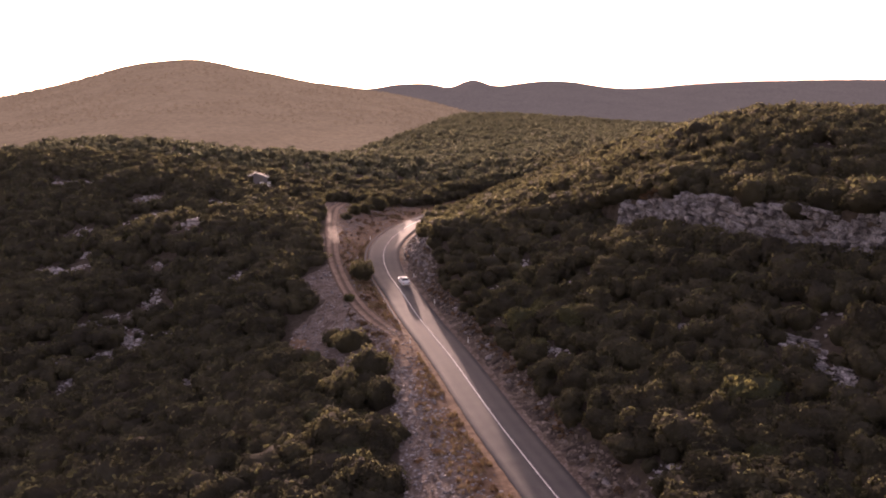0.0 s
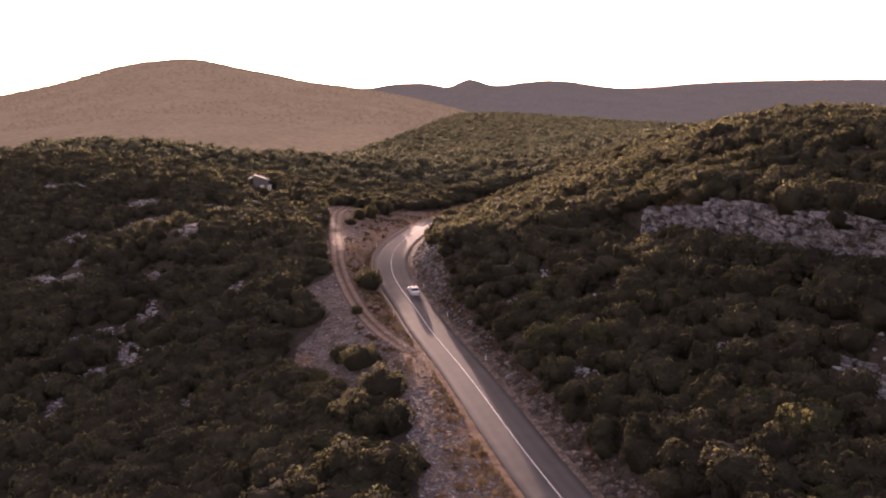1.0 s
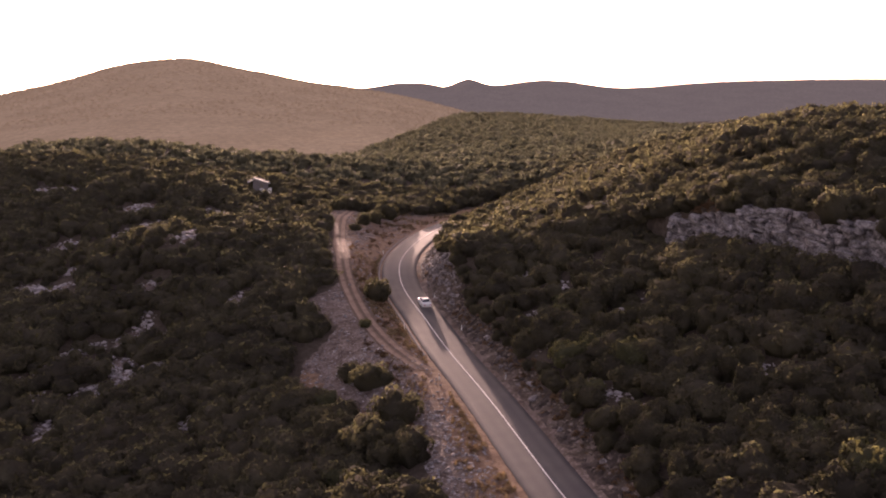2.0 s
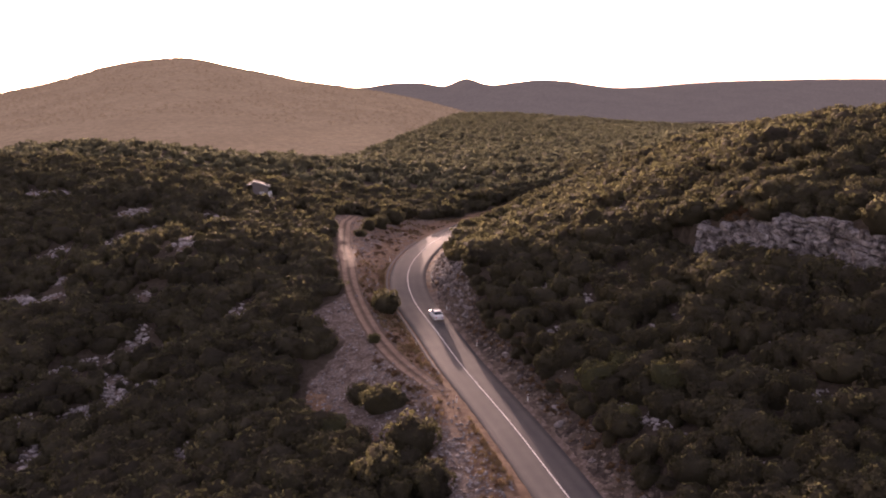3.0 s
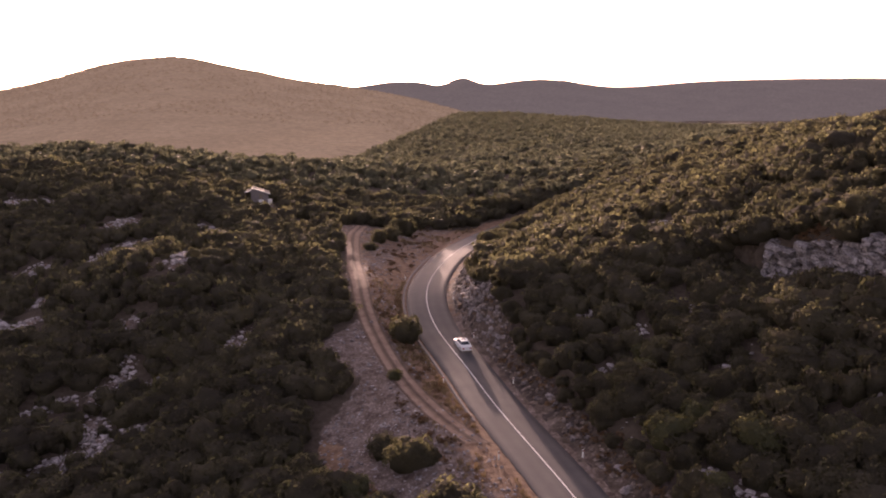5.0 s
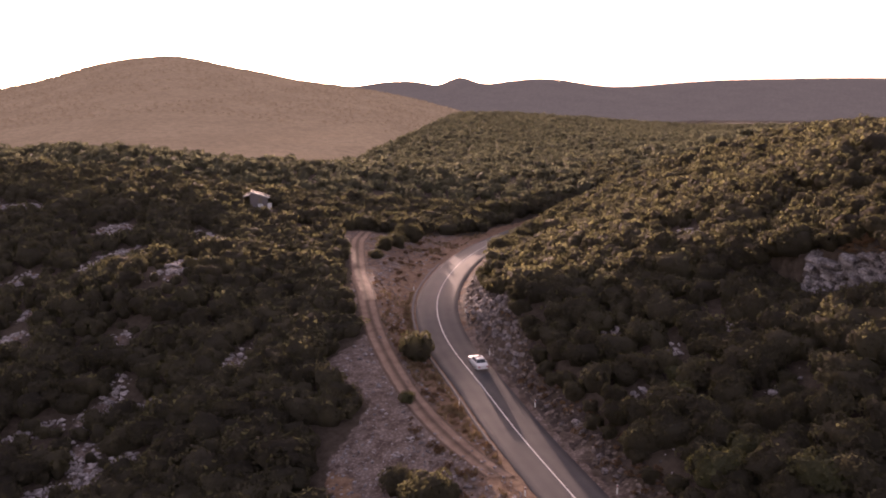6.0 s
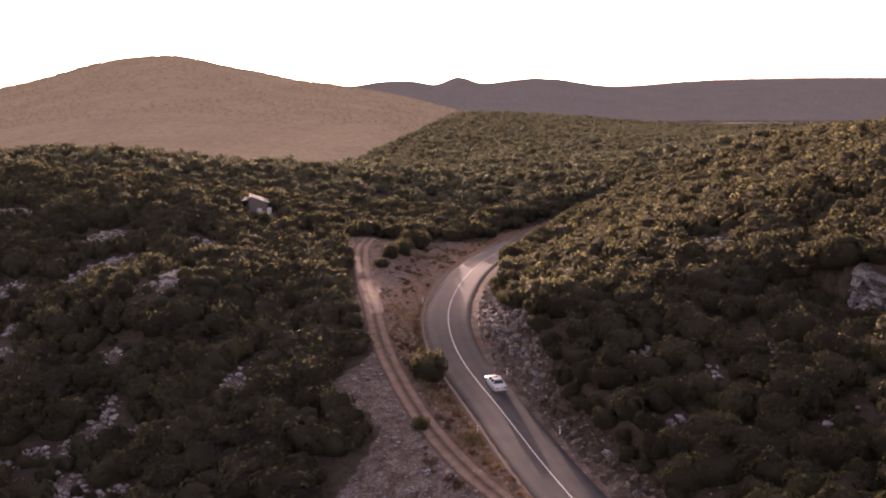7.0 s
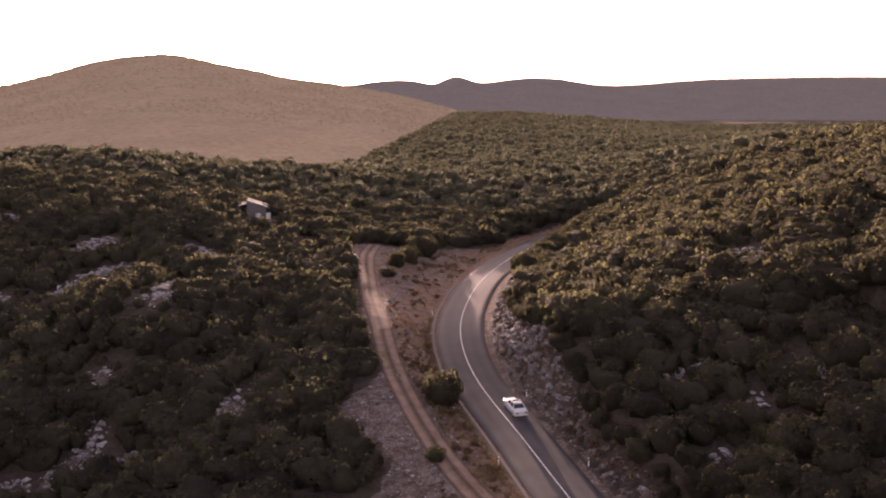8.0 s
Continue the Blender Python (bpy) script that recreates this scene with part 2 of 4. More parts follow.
BUSH_LINE = spline((-160, -60, 40, 86, 100, 112, 122, 129, 136, 145, 151, 162, 168, 172, 178, 190, 210, 235, 244, 249, 255, 266, 280, 300),
                   (62, 38, 12, -2.5, -3.5, -5, -7, -14, -20.5, -23.5, -22, -21, -26, -25.5, -21.5, -22.8, -24.7, -27.2, -29, -27, -8, 5, 16, 32))
BANK_LINE = spline((40, 88, 102, 130, 150, 165, 178, 190, 205, 215, 240, 300), (6.6, 6.6, 6.8, 6.7, 6.5, 7.0, 8.2, 7.6, 6.9, 7.0, 6.6, 5.6))
# Stony streaks where the limestone breaks through the scrub: two ends and half the width
UPPER_STREAKS = ((-107, 253, -97, 251, 2.4), (-79.7, 236.4, -75.6, 242.4, 2.6), (-69, 227.9, -73, 222.8, 2.8), (-73, 222.8, -75, 213, 2.4), (-53.6, 213, -54.3, 197, 1.8),
                 (-86.8, 208.8, -84.2, 214, 2.2), (-78.4, 196.1, -77, 195.8, 2.0), (-85.3, 190, -78, 186.1, 2.2), (-78, 186.1, -75.7, 188.1, 1.7), (-57.8, 182, -57.4, 181, 1.7), (-58.9, 239.5, -52.6, 228.5, 1.9))
LOWER_STREAKS = ((-54.9, 173, -55.5, 168.3, 1.4), (-55.5, 168.3, -57.7, 164.2, 1.5), (-50.3, 168, -49.9, 167, 1.6), (-60.5, 163, -63.2, 161.5, 1.6), (-63.2, 161.5, -66.8, 156.8, 1.2),
                 (-67.9, 152, -69, 150.6, 1.5), (-55.8, 158.7, -51.9, 150.7, 2), (-51.9, 150.7, -56.2, 150.4, 1.6), (-56.2, 150.4, -59.2, 146.8, 2), (-64, 146.4, -65.5, 145.7, 1.8), (-59.4, 138.3, -59.4, 136.5, 1.6),
                 (-58.7, 132.7, -54.8, 133.2, 1.4), (-37.9, 133.7, -38, 130.1, 0.9), (-39.5, 172.4, -36.7, 168.2, 1.6), (-50.1, 154, -47.6, 155.2, 0.98))
HILL_STREAKS = ((29, 190.5, 31, 187, 1.4), (55.5, 171, 58.5, 167.5, 0.9), (33.3, 115.6, 35.1, 112.6, 0.98), (16, 123.6, 17.7, 118.6, 1), (17.7, 118.6, 20.6, 114.7, 0.83), (24, 107, 25.6, 104.5, 0.9),
                (11.5, 148.3, 15.4, 147, 1.1), (10.3, 163, 15.5, 162.5, 1.1), (17.2, 155.2, 18.1, 152.4, 0.75), (26.3, 155.1, 24.3, 154.2, 0.75), (31.6, 120.6, 33.4, 119.1, 0.75), (23.7, 140.5, 24.2, 139.8, 0.6),
                (40, 87, 40.5, 86, 0.98), (43.2, 102, 44.8, 95.5, 1), (44.8, 95.5, 45.6, 88, 1), (24, 82, 24, 83, 1.7))
STREAKS = UPPER_STREAKS + LOWER_STREAKS + HILL_STREAKS


def stony(x, y):
    """Metres to the rim of the nearest stony streak; less than nothing on it."""
    best = np.full(np.shape(x), 1e9)
    for ax, ay, bx, by, half in STREAKS:
        dx, dy = bx - ax, by - ay
        t = np.clip(((x - ax) * dx + (y - ay) * dy) / (dx * dx + dy * dy), 0, 1)
        best = np.minimum(best, np.hypot(x - ax - t * dx, y - ay - t * dy) - half)
    return best


def bare(x, y):
    """1 where no scrub grows: open ground, stony streaks, the outcrop."""
    b = open_ground(x, y)
    b = np.maximum(b, (stony(x, y) < -0.8 + 1.7 * rough(x, y, 2.4, 3)).astype(float))
    d = cliff_gap(x, y)
    return np.maximum(b, ((d > -1.6) & (d < -0.2)).astype(float))


def open_ground(x, y):
    """1 on the road's corridor, the clearing, the hut's yard and path."""
    s = beside(x, y)
    b = ((x > BUSH_LINE(y)) & (s < BANK_LINE(y)) & (y < 306)).astype(float)
    b = np.maximum(b, (np.hypot(x + 50.5, y - 264) < 3.6).astype(float))
    path = np.interp(y, (243, 247, 258), (-30, -38, -48))
    b = np.maximum(b, ((np.abs(x - path) < 1.6) & (y > 243) & (y < 262)).astype(float))
    b = np.maximum(b, ((np.abs(y - 245 - 0.1 * (x + 30)) < 2.2) & (x > -40) & (x < -20)).astype(float))
    return b


# ---- meshes ----
def fill(mesh, verts, faces, sides):
    """Fills a mesh with faces that all have that many sides."""
    verts, faces = np.asarray(verts, np.float32), np.asarray(faces, np.int32)
    mesh.vertices.add(len(verts))
    mesh.vertices.foreach_set("co", verts.ravel())
    mesh.loops.add(faces.size)
    mesh.loops.foreach_set("vertex_index", faces.ravel())
    mesh.polygons.add(len(faces))
    mesh.polygons.foreach_set("loop_start", np.arange(0, faces.size, sides, dtype=np.int32))
    mesh.update(calc_edges=True)
    return mesh


def numbers(mesh, name, values):
    mesh.attributes.new(name, "FLOAT", "POINT").data.foreach_set("value", np.asarray(values, np.float32))


def soften(mesh):
    mesh.polygons.foreach_set("use_smooth", np.ones(len(mesh.polygons), bool))


def sheet(name, xs, ys, zs, mat):
    """A grid of quads from 2D arrays."""
    r, c = xs.shape
    k = np.arange(r * c).reshape(r, c)
    faces = np.stack([k[:-1, :-1], k[:-1, 1:], k[1:, 1:], k[1:, :-1]], -1).reshape(-1, 4)
    mesh = fill(bpy.data.meshes.new(name), np.stack([xs, ys, zs], -1).reshape(-1, 3), faces, 4)
    soften(mesh)
    mesh.materials.append(mat)
    return new(name, mesh)


def part(name, bm, material, parent, label=""):
    """Links a bmesh as one mesh object under a thing or a part."""
    mesh = bpy.data.meshes.new(name)
    bm.to_mesh(mesh)
    bm.free()
    mesh.materials.append(material)
    ob = new(name, mesh)
    ob.parent = parent
    return tagged(ob, label)


def grow(first, last, step, ratio, top):
    out = [first]
    while abs(out[-1] - first) < abs(last - first):
        out.append(out[-1] + step * (1 if last > first else -1))
        step = min(step * ratio, top)
    return out[1:]


# ---- ground ----
gx = np.array(grow(-112, -4200, 1.5, 1.12, 160)[::-1] + list(np.arange(-112, 96, 1.0)) + grow(95, 4200, 1.5, 1.12, 160))
gy = np.array(grow(74, -900, 1.5, 1.14, 120)[::-1] + list(np.arange(74, 256, 1.0)) + grow(255, 4700, 1.3, 1.05, 120))
GX, GY = np.meshgrid(gx, gy)
ground = sheet("ground", GX, GY, height(GX, GY), SOIL)
bare_map = np.maximum(open_ground(GX, GY), 0.6 * smooth(0.4, -1.2, stony(GX, GY)))
bare_map = bare_map * (1 - 0.5 * (beside(GX, GY) > 3.7))
# a footworn strip of red earth that crosses the clearing
worn = np.abs(GX - np.interp(GY, (118, 129, 133, 137, 146), (-9, -14.6, -17.5, -20.5, -23.5)))
worn = smooth(2.4, 0.8, worn) * smooth(118, 122, GY) * smooth(147, 143, GY)
numbers(ground.data, "bare", (bare_map + 0.12 * (rough(GX, GY, 9.0) > 0.25)).ravel())
numbers(ground.data, "dry", (smooth(11, 5, -beside(GX, GY)) * (beside(GX, GY) < 0) + 0.5 * smooth(170, 188, GY) * (GY < 262) + worn).ravel())
tagged(ground, "dry stony hillside soil under evergreen scrub", "ground", kind="structure")


# ---- road ----
def ribbon(name, lane, ys, offsets, lifts, mat, wear=None, attr="wear"):
    """A strip along a line; lane(s, y) gives the place, lifts the height over lane's z."""
    Y, S = np.meshgrid(ys, offsets, indexing="ij")
    X2, Y2, Z2 = lane(S, Y)
    ob = sheet(name, X2, Y2, Z2 + np.asarray(lifts)[None, :], mat)
    if wear is not None:
        numbers(ob.data, attr, np.tile(np.asarray(wear, float), len(ys)))
    return ob


def on_road(s, y):
    x, q = at_road(s, y)
    return x, q, road_z(y) + 0 * s


road_ys = np.arange(-150, 291, 1.0)
road = ribbon("road", on_road, road_ys, (-3.62, -3.45, -2.6, -1.75, -0.9, 0, 0.9, 1.75, 2.6, 3.45, 3.62),
              (-0.3, 0.0, 0.02, 0.035, 0.045, 0.05, 0.045, 0.035, 0.02, 0.0, -0.3), ASPHALT, (0, 0, 0.8, 0.3, 0.8, 0.2, 0.8, 0.3, 0.8, 0, 0))
tagged(road, "worn grey asphalt road with a white centre line", "road", kind="structure")
line = ribbon("road_marking", on_road, road_ys, (-0.08, -0.075, 0.075, 0.08), (0.04, 0.062, 0.062, 0.04), PAINT)
tagged(line, "continuous white centre line painted on the asphalt", "road marking", kind="structure")
edging = ribbon("edging", on_road, np.arange(146, 226, 1.0), (-4.25, -4.22, -3.86, -3.83), (-0.2, 0.07, 0.07, -0.2), CONCRETE)
tagged(edging, "pale concrete edging strip along the bend", "edging", kind="structure")

track_x = spline((136, 142, 152, 163, 175, 185, 195, 206, 218, 230, 243, 252), (-3.2, -6.6, -11.2, -15.0, -18.3, -20.4, -21.7, -23.2, -24.3, -25.1, -24.8, -24.0))


def on_track(s, y):
    x = track_x(y) + s
    return x, y, height(x, y) + 0.03


track_s = (-1.8, -1.4, -1.05, -0.75, -0.45, 0, 0.45, 0.75, 1.05, 1.4, 1.8)
track = ribbon("dirt_track", on_track, np.arange(139, 251, 0.5), track_s,
               (-0.12, 0.04, 0.0, -0.03, 0.01, 0.07, 0.01, -0.03, 0.0, 0.04, -0.12), TRACK, (0, 0.2, 0.9, 1, 0.7, 0, 0.7, 1, 0.9, 0.2, 0), "rut")
tagged(track, "reddish dirt track with two worn wheel ruts", "track", kind="structure")

def on_bank(s, y):
    """The steep cut bank: craggy, with runnels down the slope."""
    reach = BANK_LINE(y) + 1.6
    q = 4.35 + (reach - 4.35) * s
    x, y2 = at_road(q, y)
    runnel = np.abs(rough(y * 1.0 + 0.35 * q, q * 0.3, 1.6, 3)) - 0.25
    crag = rough(x, y2, 1.1, 4)
    fade = smooth(0.0, 0.22, s) * smooth(1.0, 0.8, s)
    return x, y2, height(x, y2) + 0.06 * smooth(0, 0.1, s) + fade * (0.75 * runnel + 0.42 * crag) - 0.5 * smooth(0.93, 1.0, s)


EARTH = stone_material("cut_bank_earth", (0.036, 0.027, 0.024), (0.092, 0.072, 0.065), 1.6)
strip = np.linspace(0, 1, 26)
cut_bank = ribbon("cut_bank", on_bank, np.arange(76, 262, 0.33), strip, 0 * strip, EARTH)
cut_bank.data.polygons.foreach_set("use_smooth", np.zeros(len(cut_bank.data.polygons), bool))
tagged(cut_bank, "steep craggy brown cut bank beside the road", "bank", kind="structure")

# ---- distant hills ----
def painted_haze_hill(name, dark, light, haze_glow):
    """Scrub-covered far slopes with the thin evening haze painted in as an even emission."""
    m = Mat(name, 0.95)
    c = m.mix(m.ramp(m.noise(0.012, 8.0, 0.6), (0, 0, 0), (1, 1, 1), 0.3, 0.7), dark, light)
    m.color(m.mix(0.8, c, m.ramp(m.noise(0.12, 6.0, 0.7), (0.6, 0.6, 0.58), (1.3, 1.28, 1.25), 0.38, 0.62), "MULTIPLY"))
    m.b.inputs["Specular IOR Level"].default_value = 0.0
    # stands in for lit air: the surface itself emits the haze colour
    m.b.inputs["Emission Color"].default_value = (*haze_glow, 1)
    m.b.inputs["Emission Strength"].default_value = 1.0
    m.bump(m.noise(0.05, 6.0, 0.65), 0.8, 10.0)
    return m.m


HILL_MAT = painted_haze_hill("painted_haze_scrub_slope", (0.06, 0.051, 0.039), (0.105, 0.089, 0.066), (0.041, 0.0335, 0.0235))
RIDGE_MAT = painted_haze_hill("painted_haze_far_ridge", (0.03, 0.027, 0.027), (0.045, 0.041, 0.038), (0.0238, 0.0245, 0.0242))


# The height of the hill's crest along its way
HILL_X = (-2200, -1500, -1200, -976, -911, -846, -779, -715, -650, -587, -538, -463, -395, -331, -267, -202, -148, 0, 150, 400, 700)
hill_top = spline(HILL_X, (-30, -12, 2, 24, 36, 50, 66.5, 84, 97, 104, 105, 95, 82, 69, 56, 47, 39.5, 12, -30, -75, -100))


def hill_z(x, y):
    u = 2035 * x / y
    base = -40 - 60 * smooth(-120, 150, u)
    z = base + (hill_top(u) - base) * np.exp(-(((y - 2035) / np.where(y < 2035, 530, 430)) ** 2) / 2)
    return z + 7 * rough(x, y, 240, 4) * smooth(30, 180, np.abs(y - 2035)) + 1.1 * rough(x, y, 20, 3)


hx, hy = np.meshgrid(np.linspace(-2200, 700, 290), np.linspace(860, 2755, 180))
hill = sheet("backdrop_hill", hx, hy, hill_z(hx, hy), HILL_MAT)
tagged(hill, "broad scrub-covered hill with evening haze painted as an even glow", "hill", kind="structure")

RIDGE_X = (-1500, -700, -203, -50, 30, 85, 149, 200, 238, 310, 402, 492, 613, 800, 940, 1145, 1500, 2400)
ridge_top = spline(RIDGE_X, (10, 20, 40, 57, 52, 48, 70.5, 58, 50, 57, 66, 61, 44, 45.5, 56, 64, 68, 40))


def ridge_z(x, y):
    z = -70 + (ridge_top(x) + 70) * np.exp(-(((y - 3000) / 420) ** 2) / 2)
    return z + 6 * rough(x, y, 260, 4) * (np.abs(y - 3000) > 60) + 1.2 * rough(x, y, 40, 3) + 1.6 * rough(x, y, 11, 2)


rx, ry = np.meshgrid(np.linspace(-1500, 2400, 640), np.linspace(2000, 3700, 60))
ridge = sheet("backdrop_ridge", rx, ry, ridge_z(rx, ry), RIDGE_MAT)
tagged(ridge, "long far ridge with a small peak, haze painted as glow", "ridge", kind="structure")


# ---- scrub ----
LEAFY = 0.35


def lobes_of(r, lobes):
    """Middles and radii of the leafy lobes that make up a crown of unit radius."""
    a = r.rand(lobes) * 6.283
    d = np.sqrt(r.rand(lobes)) * 0.8
    mid = np.stack([d * np.cos(a), d * np.sin(a), 0.3 + r.rand(lobes) * 0.62 * (1.1 - 0.8 * d)], -1)
    rad = 0.17 + 0.25 * r.rand(lobes)
    mid[0], rad[0] = (0, 0, 0.40), 0.5
    return mid, rad


def hull(seed, lobes, fineness, shrink=0.86):
    """The lumpy leaf mass inside a crown, as vertices and faces: a ball pushed out to the lobes."""
    mid, rad = lobes_of(np.random.RandomState(seed), lobes)
    heart = np.array((0, 0, 0.35))
    bm = bmesh.new()
    bmesh.ops.create_icosphere(bm, subdivisions=fineness, radius=1.0)
    way = np.array([tuple(v.co) for v in bm.verts])
    faces = np.array([[v.index for v in f.verts] for f in bm.faces])
    bm.free()
    way = way / np.linalg.norm(way, axis=1)[:, None]
    m = mid - heart
    along = way @ m.T
    deep = along**2 - (m**2).sum(1)[None] + rad[None] ** 2
    reach = np.where(deep > 0, along + np.sqrt(np.maximum(deep, 0)), 0.2).max(1)
    ragged = 1 + 0.11 * np.random.RandomState(seed + 1).normal(size=len(reach))
    v = heart + way * (reach * shrink * ragged)[:, None]
    # the skirt: the sides run down to the ground
    level = way * (1, 1, 0)
    level = level / np.maximum(np.linalg.norm(level, axis=1), 1e-6)[:, None]
    along = level @ m.T
    deep = along**2 - (m**2).sum(1)[None] + rad[None] ** 2
    wide = np.where(deep > 0, along + np.sqrt(np.maximum(deep, 0)), 0.3).max(1)
    low = way[:, 2] < 0
    skirt = heart + level * (wide * shrink * ragged * (1 + 0.3 * way[:, 2]))[:, None] + np.outer(0.62 * way[:, 2], (0, 0, 1))
    v = np.where(low[:, None], skirt, v)
    n = np.zeros_like(v)
    flat = np.cross(v[faces[:, 1]] - v[faces[:, 0]], v[faces[:, 2]] - v[faces[:, 0]])
    for k in range(3):
        np.add.at(n, faces[:, k], flat)
    return v, faces, n / np.maximum(np.linalg.norm(n, axis=1), 1e-9)[:, None]


def crown(seed, count, size, lobes, lowest=-0.65):
    """A scrub crown of unit radius: leaf sprays on the outside of several leafy lobes. Returns vertices, faces and the
    leaves' shading normals, which follow the lobes."""
    r = np.random.RandomState(seed)
    mid, rad = lobes_of(r, lobes)
    pts, nor = [], []
    have = 0
    while have < count:
        k = r.randint(0, lobes, count * 2)
        n = r.normal(size=(count * 2, 3))
        n /= np.linalg.norm(n, axis=1)[:, None]
        p = mid[k] + n * (rad[k] * (0.84 + 0.21 * r.rand(count * 2)))[:, None]
        deep = (np.linalg.norm(p[:, None] - mid[None], axis=2) < rad[None] * 0.8).any(1)
        ok = ~deep & (p[:, 2] > 0.02) & (n[:, 2] > lowest)
        pts.append(p[ok]), nor.append(n[ok])
        have += ok.sum()
    p, n = np.concatenate(pts)[:count], np.concatenate(nor)[:count]
    around = p - (0, 0, 0.2)
    around = n + 0.5 * around / np.linalg.norm(around, axis=1)[:, None]
    n = n + 0.5 * r.normal(size=n.shape)
    n /= np.linalg.norm(n, axis=1)[:, None]
    t = np.cross(n, r.normal(size=n.shape))
    t /= np.linalg.norm(t, axis=1)[:, None]
    b = np.cross(n, t)
    sz = size * (0.6 + 0.8 * r.rand(count))[:, None]
    bulge = n * sz * 0.25
    tri = np.stack([p + t * sz, p - 0.6 * t * sz + 0.8 * b * sz + bulge, p - 0.55 * t * sz - 0.85 * b * sz], 1)
    around = around + LEAFY * n
    around /= np.linalg.norm(around, axis=1)[:, None]
    return tri.reshape(-1, 3), np.arange(count * 3).reshape(-1, 3), np.repeat(around, 3, 0)


def loose(tri):
    """Single triangles as vertices and faces, with no normals of their own."""
    return tri.reshape(-1, 3), np.arange(len(tri) * 3).reshape(-1, 3), None


def together(*shapes):
    vs, fs, ns, n = [], [], [], 0
    for v, f, q in shapes:
        vs.append(v), fs.append(f + n), ns.append(q)
        n += len(v)
    return np.concatenate(vs), np.concatenate(fs), np.concatenate(ns)


def shade_by(mesh, normals):
    mesh.attributes.new("custom_normal", "FLOAT_VECTOR", "POINT").data.foreach_set("vector", np.asarray(normals, np.float32).ravel())


def scatter(name, spots, shapes, mat, seed):
    """Joins many turned and scaled copies of some shapes into one mesh. spots: rows of x, y, z, radius, tallness."""
    r = np.random.RandomState(seed)
    vs, fs, ns, n = [], [], [], 0
    spots = np.asarray(spots)
    which = r.randint(0, len(shapes), len(spots))
    turn = r.rand(len(spots)) * 6.283
    for k, shape in enumerate(shapes):
        sp, a = spots[which == k], turn[which == k]
        if not len(sp):
            continue
        v, f, q = shape if isinstance(shape, tuple) else loose(shape)
        c, s = np.cos(a)[:, None], np.sin(a)[:, None]
        x, y, z, rr = v[None, :, 0], v[None, :, 1], v[None, :, 2], sp[:, 3:4]
        vs.append(np.stack([(x * c - y * s) * rr + sp[:, 0:1], (x * s + y * c) * rr + sp[:, 1:2], z * rr * sp[:, 4:5] + sp[:, 2:3]], -1).reshape(-1, 3))
        fs.append((f[None] + (np.arange(len(sp)) * len(v))[:, None, None]).reshape(-1, 3) + n)
        n += len(sp) * len(v)
        if q is not None:
            ns.append(np.stack([q[None, :, 0] * c - q[None, :, 1] * s, q[None, :, 0] * s + q[None, :, 1] * c, q[None, :, 2] + 0 * c], -1).reshape(-1, 3))
    mesh = fill(bpy.data.meshes.new(name), np.concatenate(vs), np.concatenate(fs), 3)
    if ns:
        shade_by(mesh, np.concatenate(ns))
    mesh.materials.append(mat)
    return new(name, mesh)


def spread(x0, x1, y0, y1, step, seed):
    """Jittered places on a grid."""
    r = np.random.RandomState(seed)
    X, Y = np.meshgrid(np.arange(x0, x1, step), np.arange(y0, y1, step))
    X, Y = X + (r.rand(*X.shape) - 0.5) * step * 0.95, Y + (r.rand(*X.shape) - 0.5) * step * 0.95
    return X.ravel(), Y.ravel(), r


def in_wedge(x, y):
    return (x > -0.54 * y - 12) & (x < 0.62 * y + 14) & (y > 62)


def sizes(x, y, r, lo, hi):
    """Radius and tallness: larger in the hollows, some low cushions."""
    big = 0.5 + 0.5 * rough(x, y, 30, 2)
    rad = lo + (hi - lo) * np.clip(0.45 * big + 0.7 * r.rand(len(x)) ** 1.6, 0, 1)
    rad = rad * (0.45 + 0.55 * smooth(-0.3, 2.8 + 3.5 * smooth(165, 195, y), stony(x, y)))
    return rad, (0.8 + 0.45 * r.rand(len(x))) * np.clip(2.6 / rad, 0.85, 1.25)


X, Y, rs = spread(-175, 190, 62, 292, 2.9, 3)
keep = in_wedge(X, Y) & (rough(X, Y, 7.0, 2) > -0.55)
X, Y = X[keep], Y[keep]
RAD, TALL = sizes(X, Y, rs, 1.4, 4.1)
clear = np.ones(len(X), bool)
for dx, dy in ((0, 0), (0.7, 0), (-0.7, 0), (0, 0.7), (0, -0.7)):
    clear &= open_ground(X + dx * RAD, Y + dy * RAD) < 0.5
    clear &= bare(X + 0.4 * dx * RAD, Y + 0.4 * dy * RAD) < 0.5
X, Y, RAD, TALL = X[clear], Y[clear], RAD[clear], TALL[clear]
Z = height(X, Y) - 0.15
near = (Y < 150) & (beside(X, Y) > -34) & (beside(X, Y) < 27)
order = np.argsort(np.where(near, np.abs(beside(X, Y)), 1e9))[:280]
single = np.zeros(len(X), bool)
single[order] = True
single &= near
stuff = np.stack([X, Y, Z, RAD, TALL], -1)
fringe = []
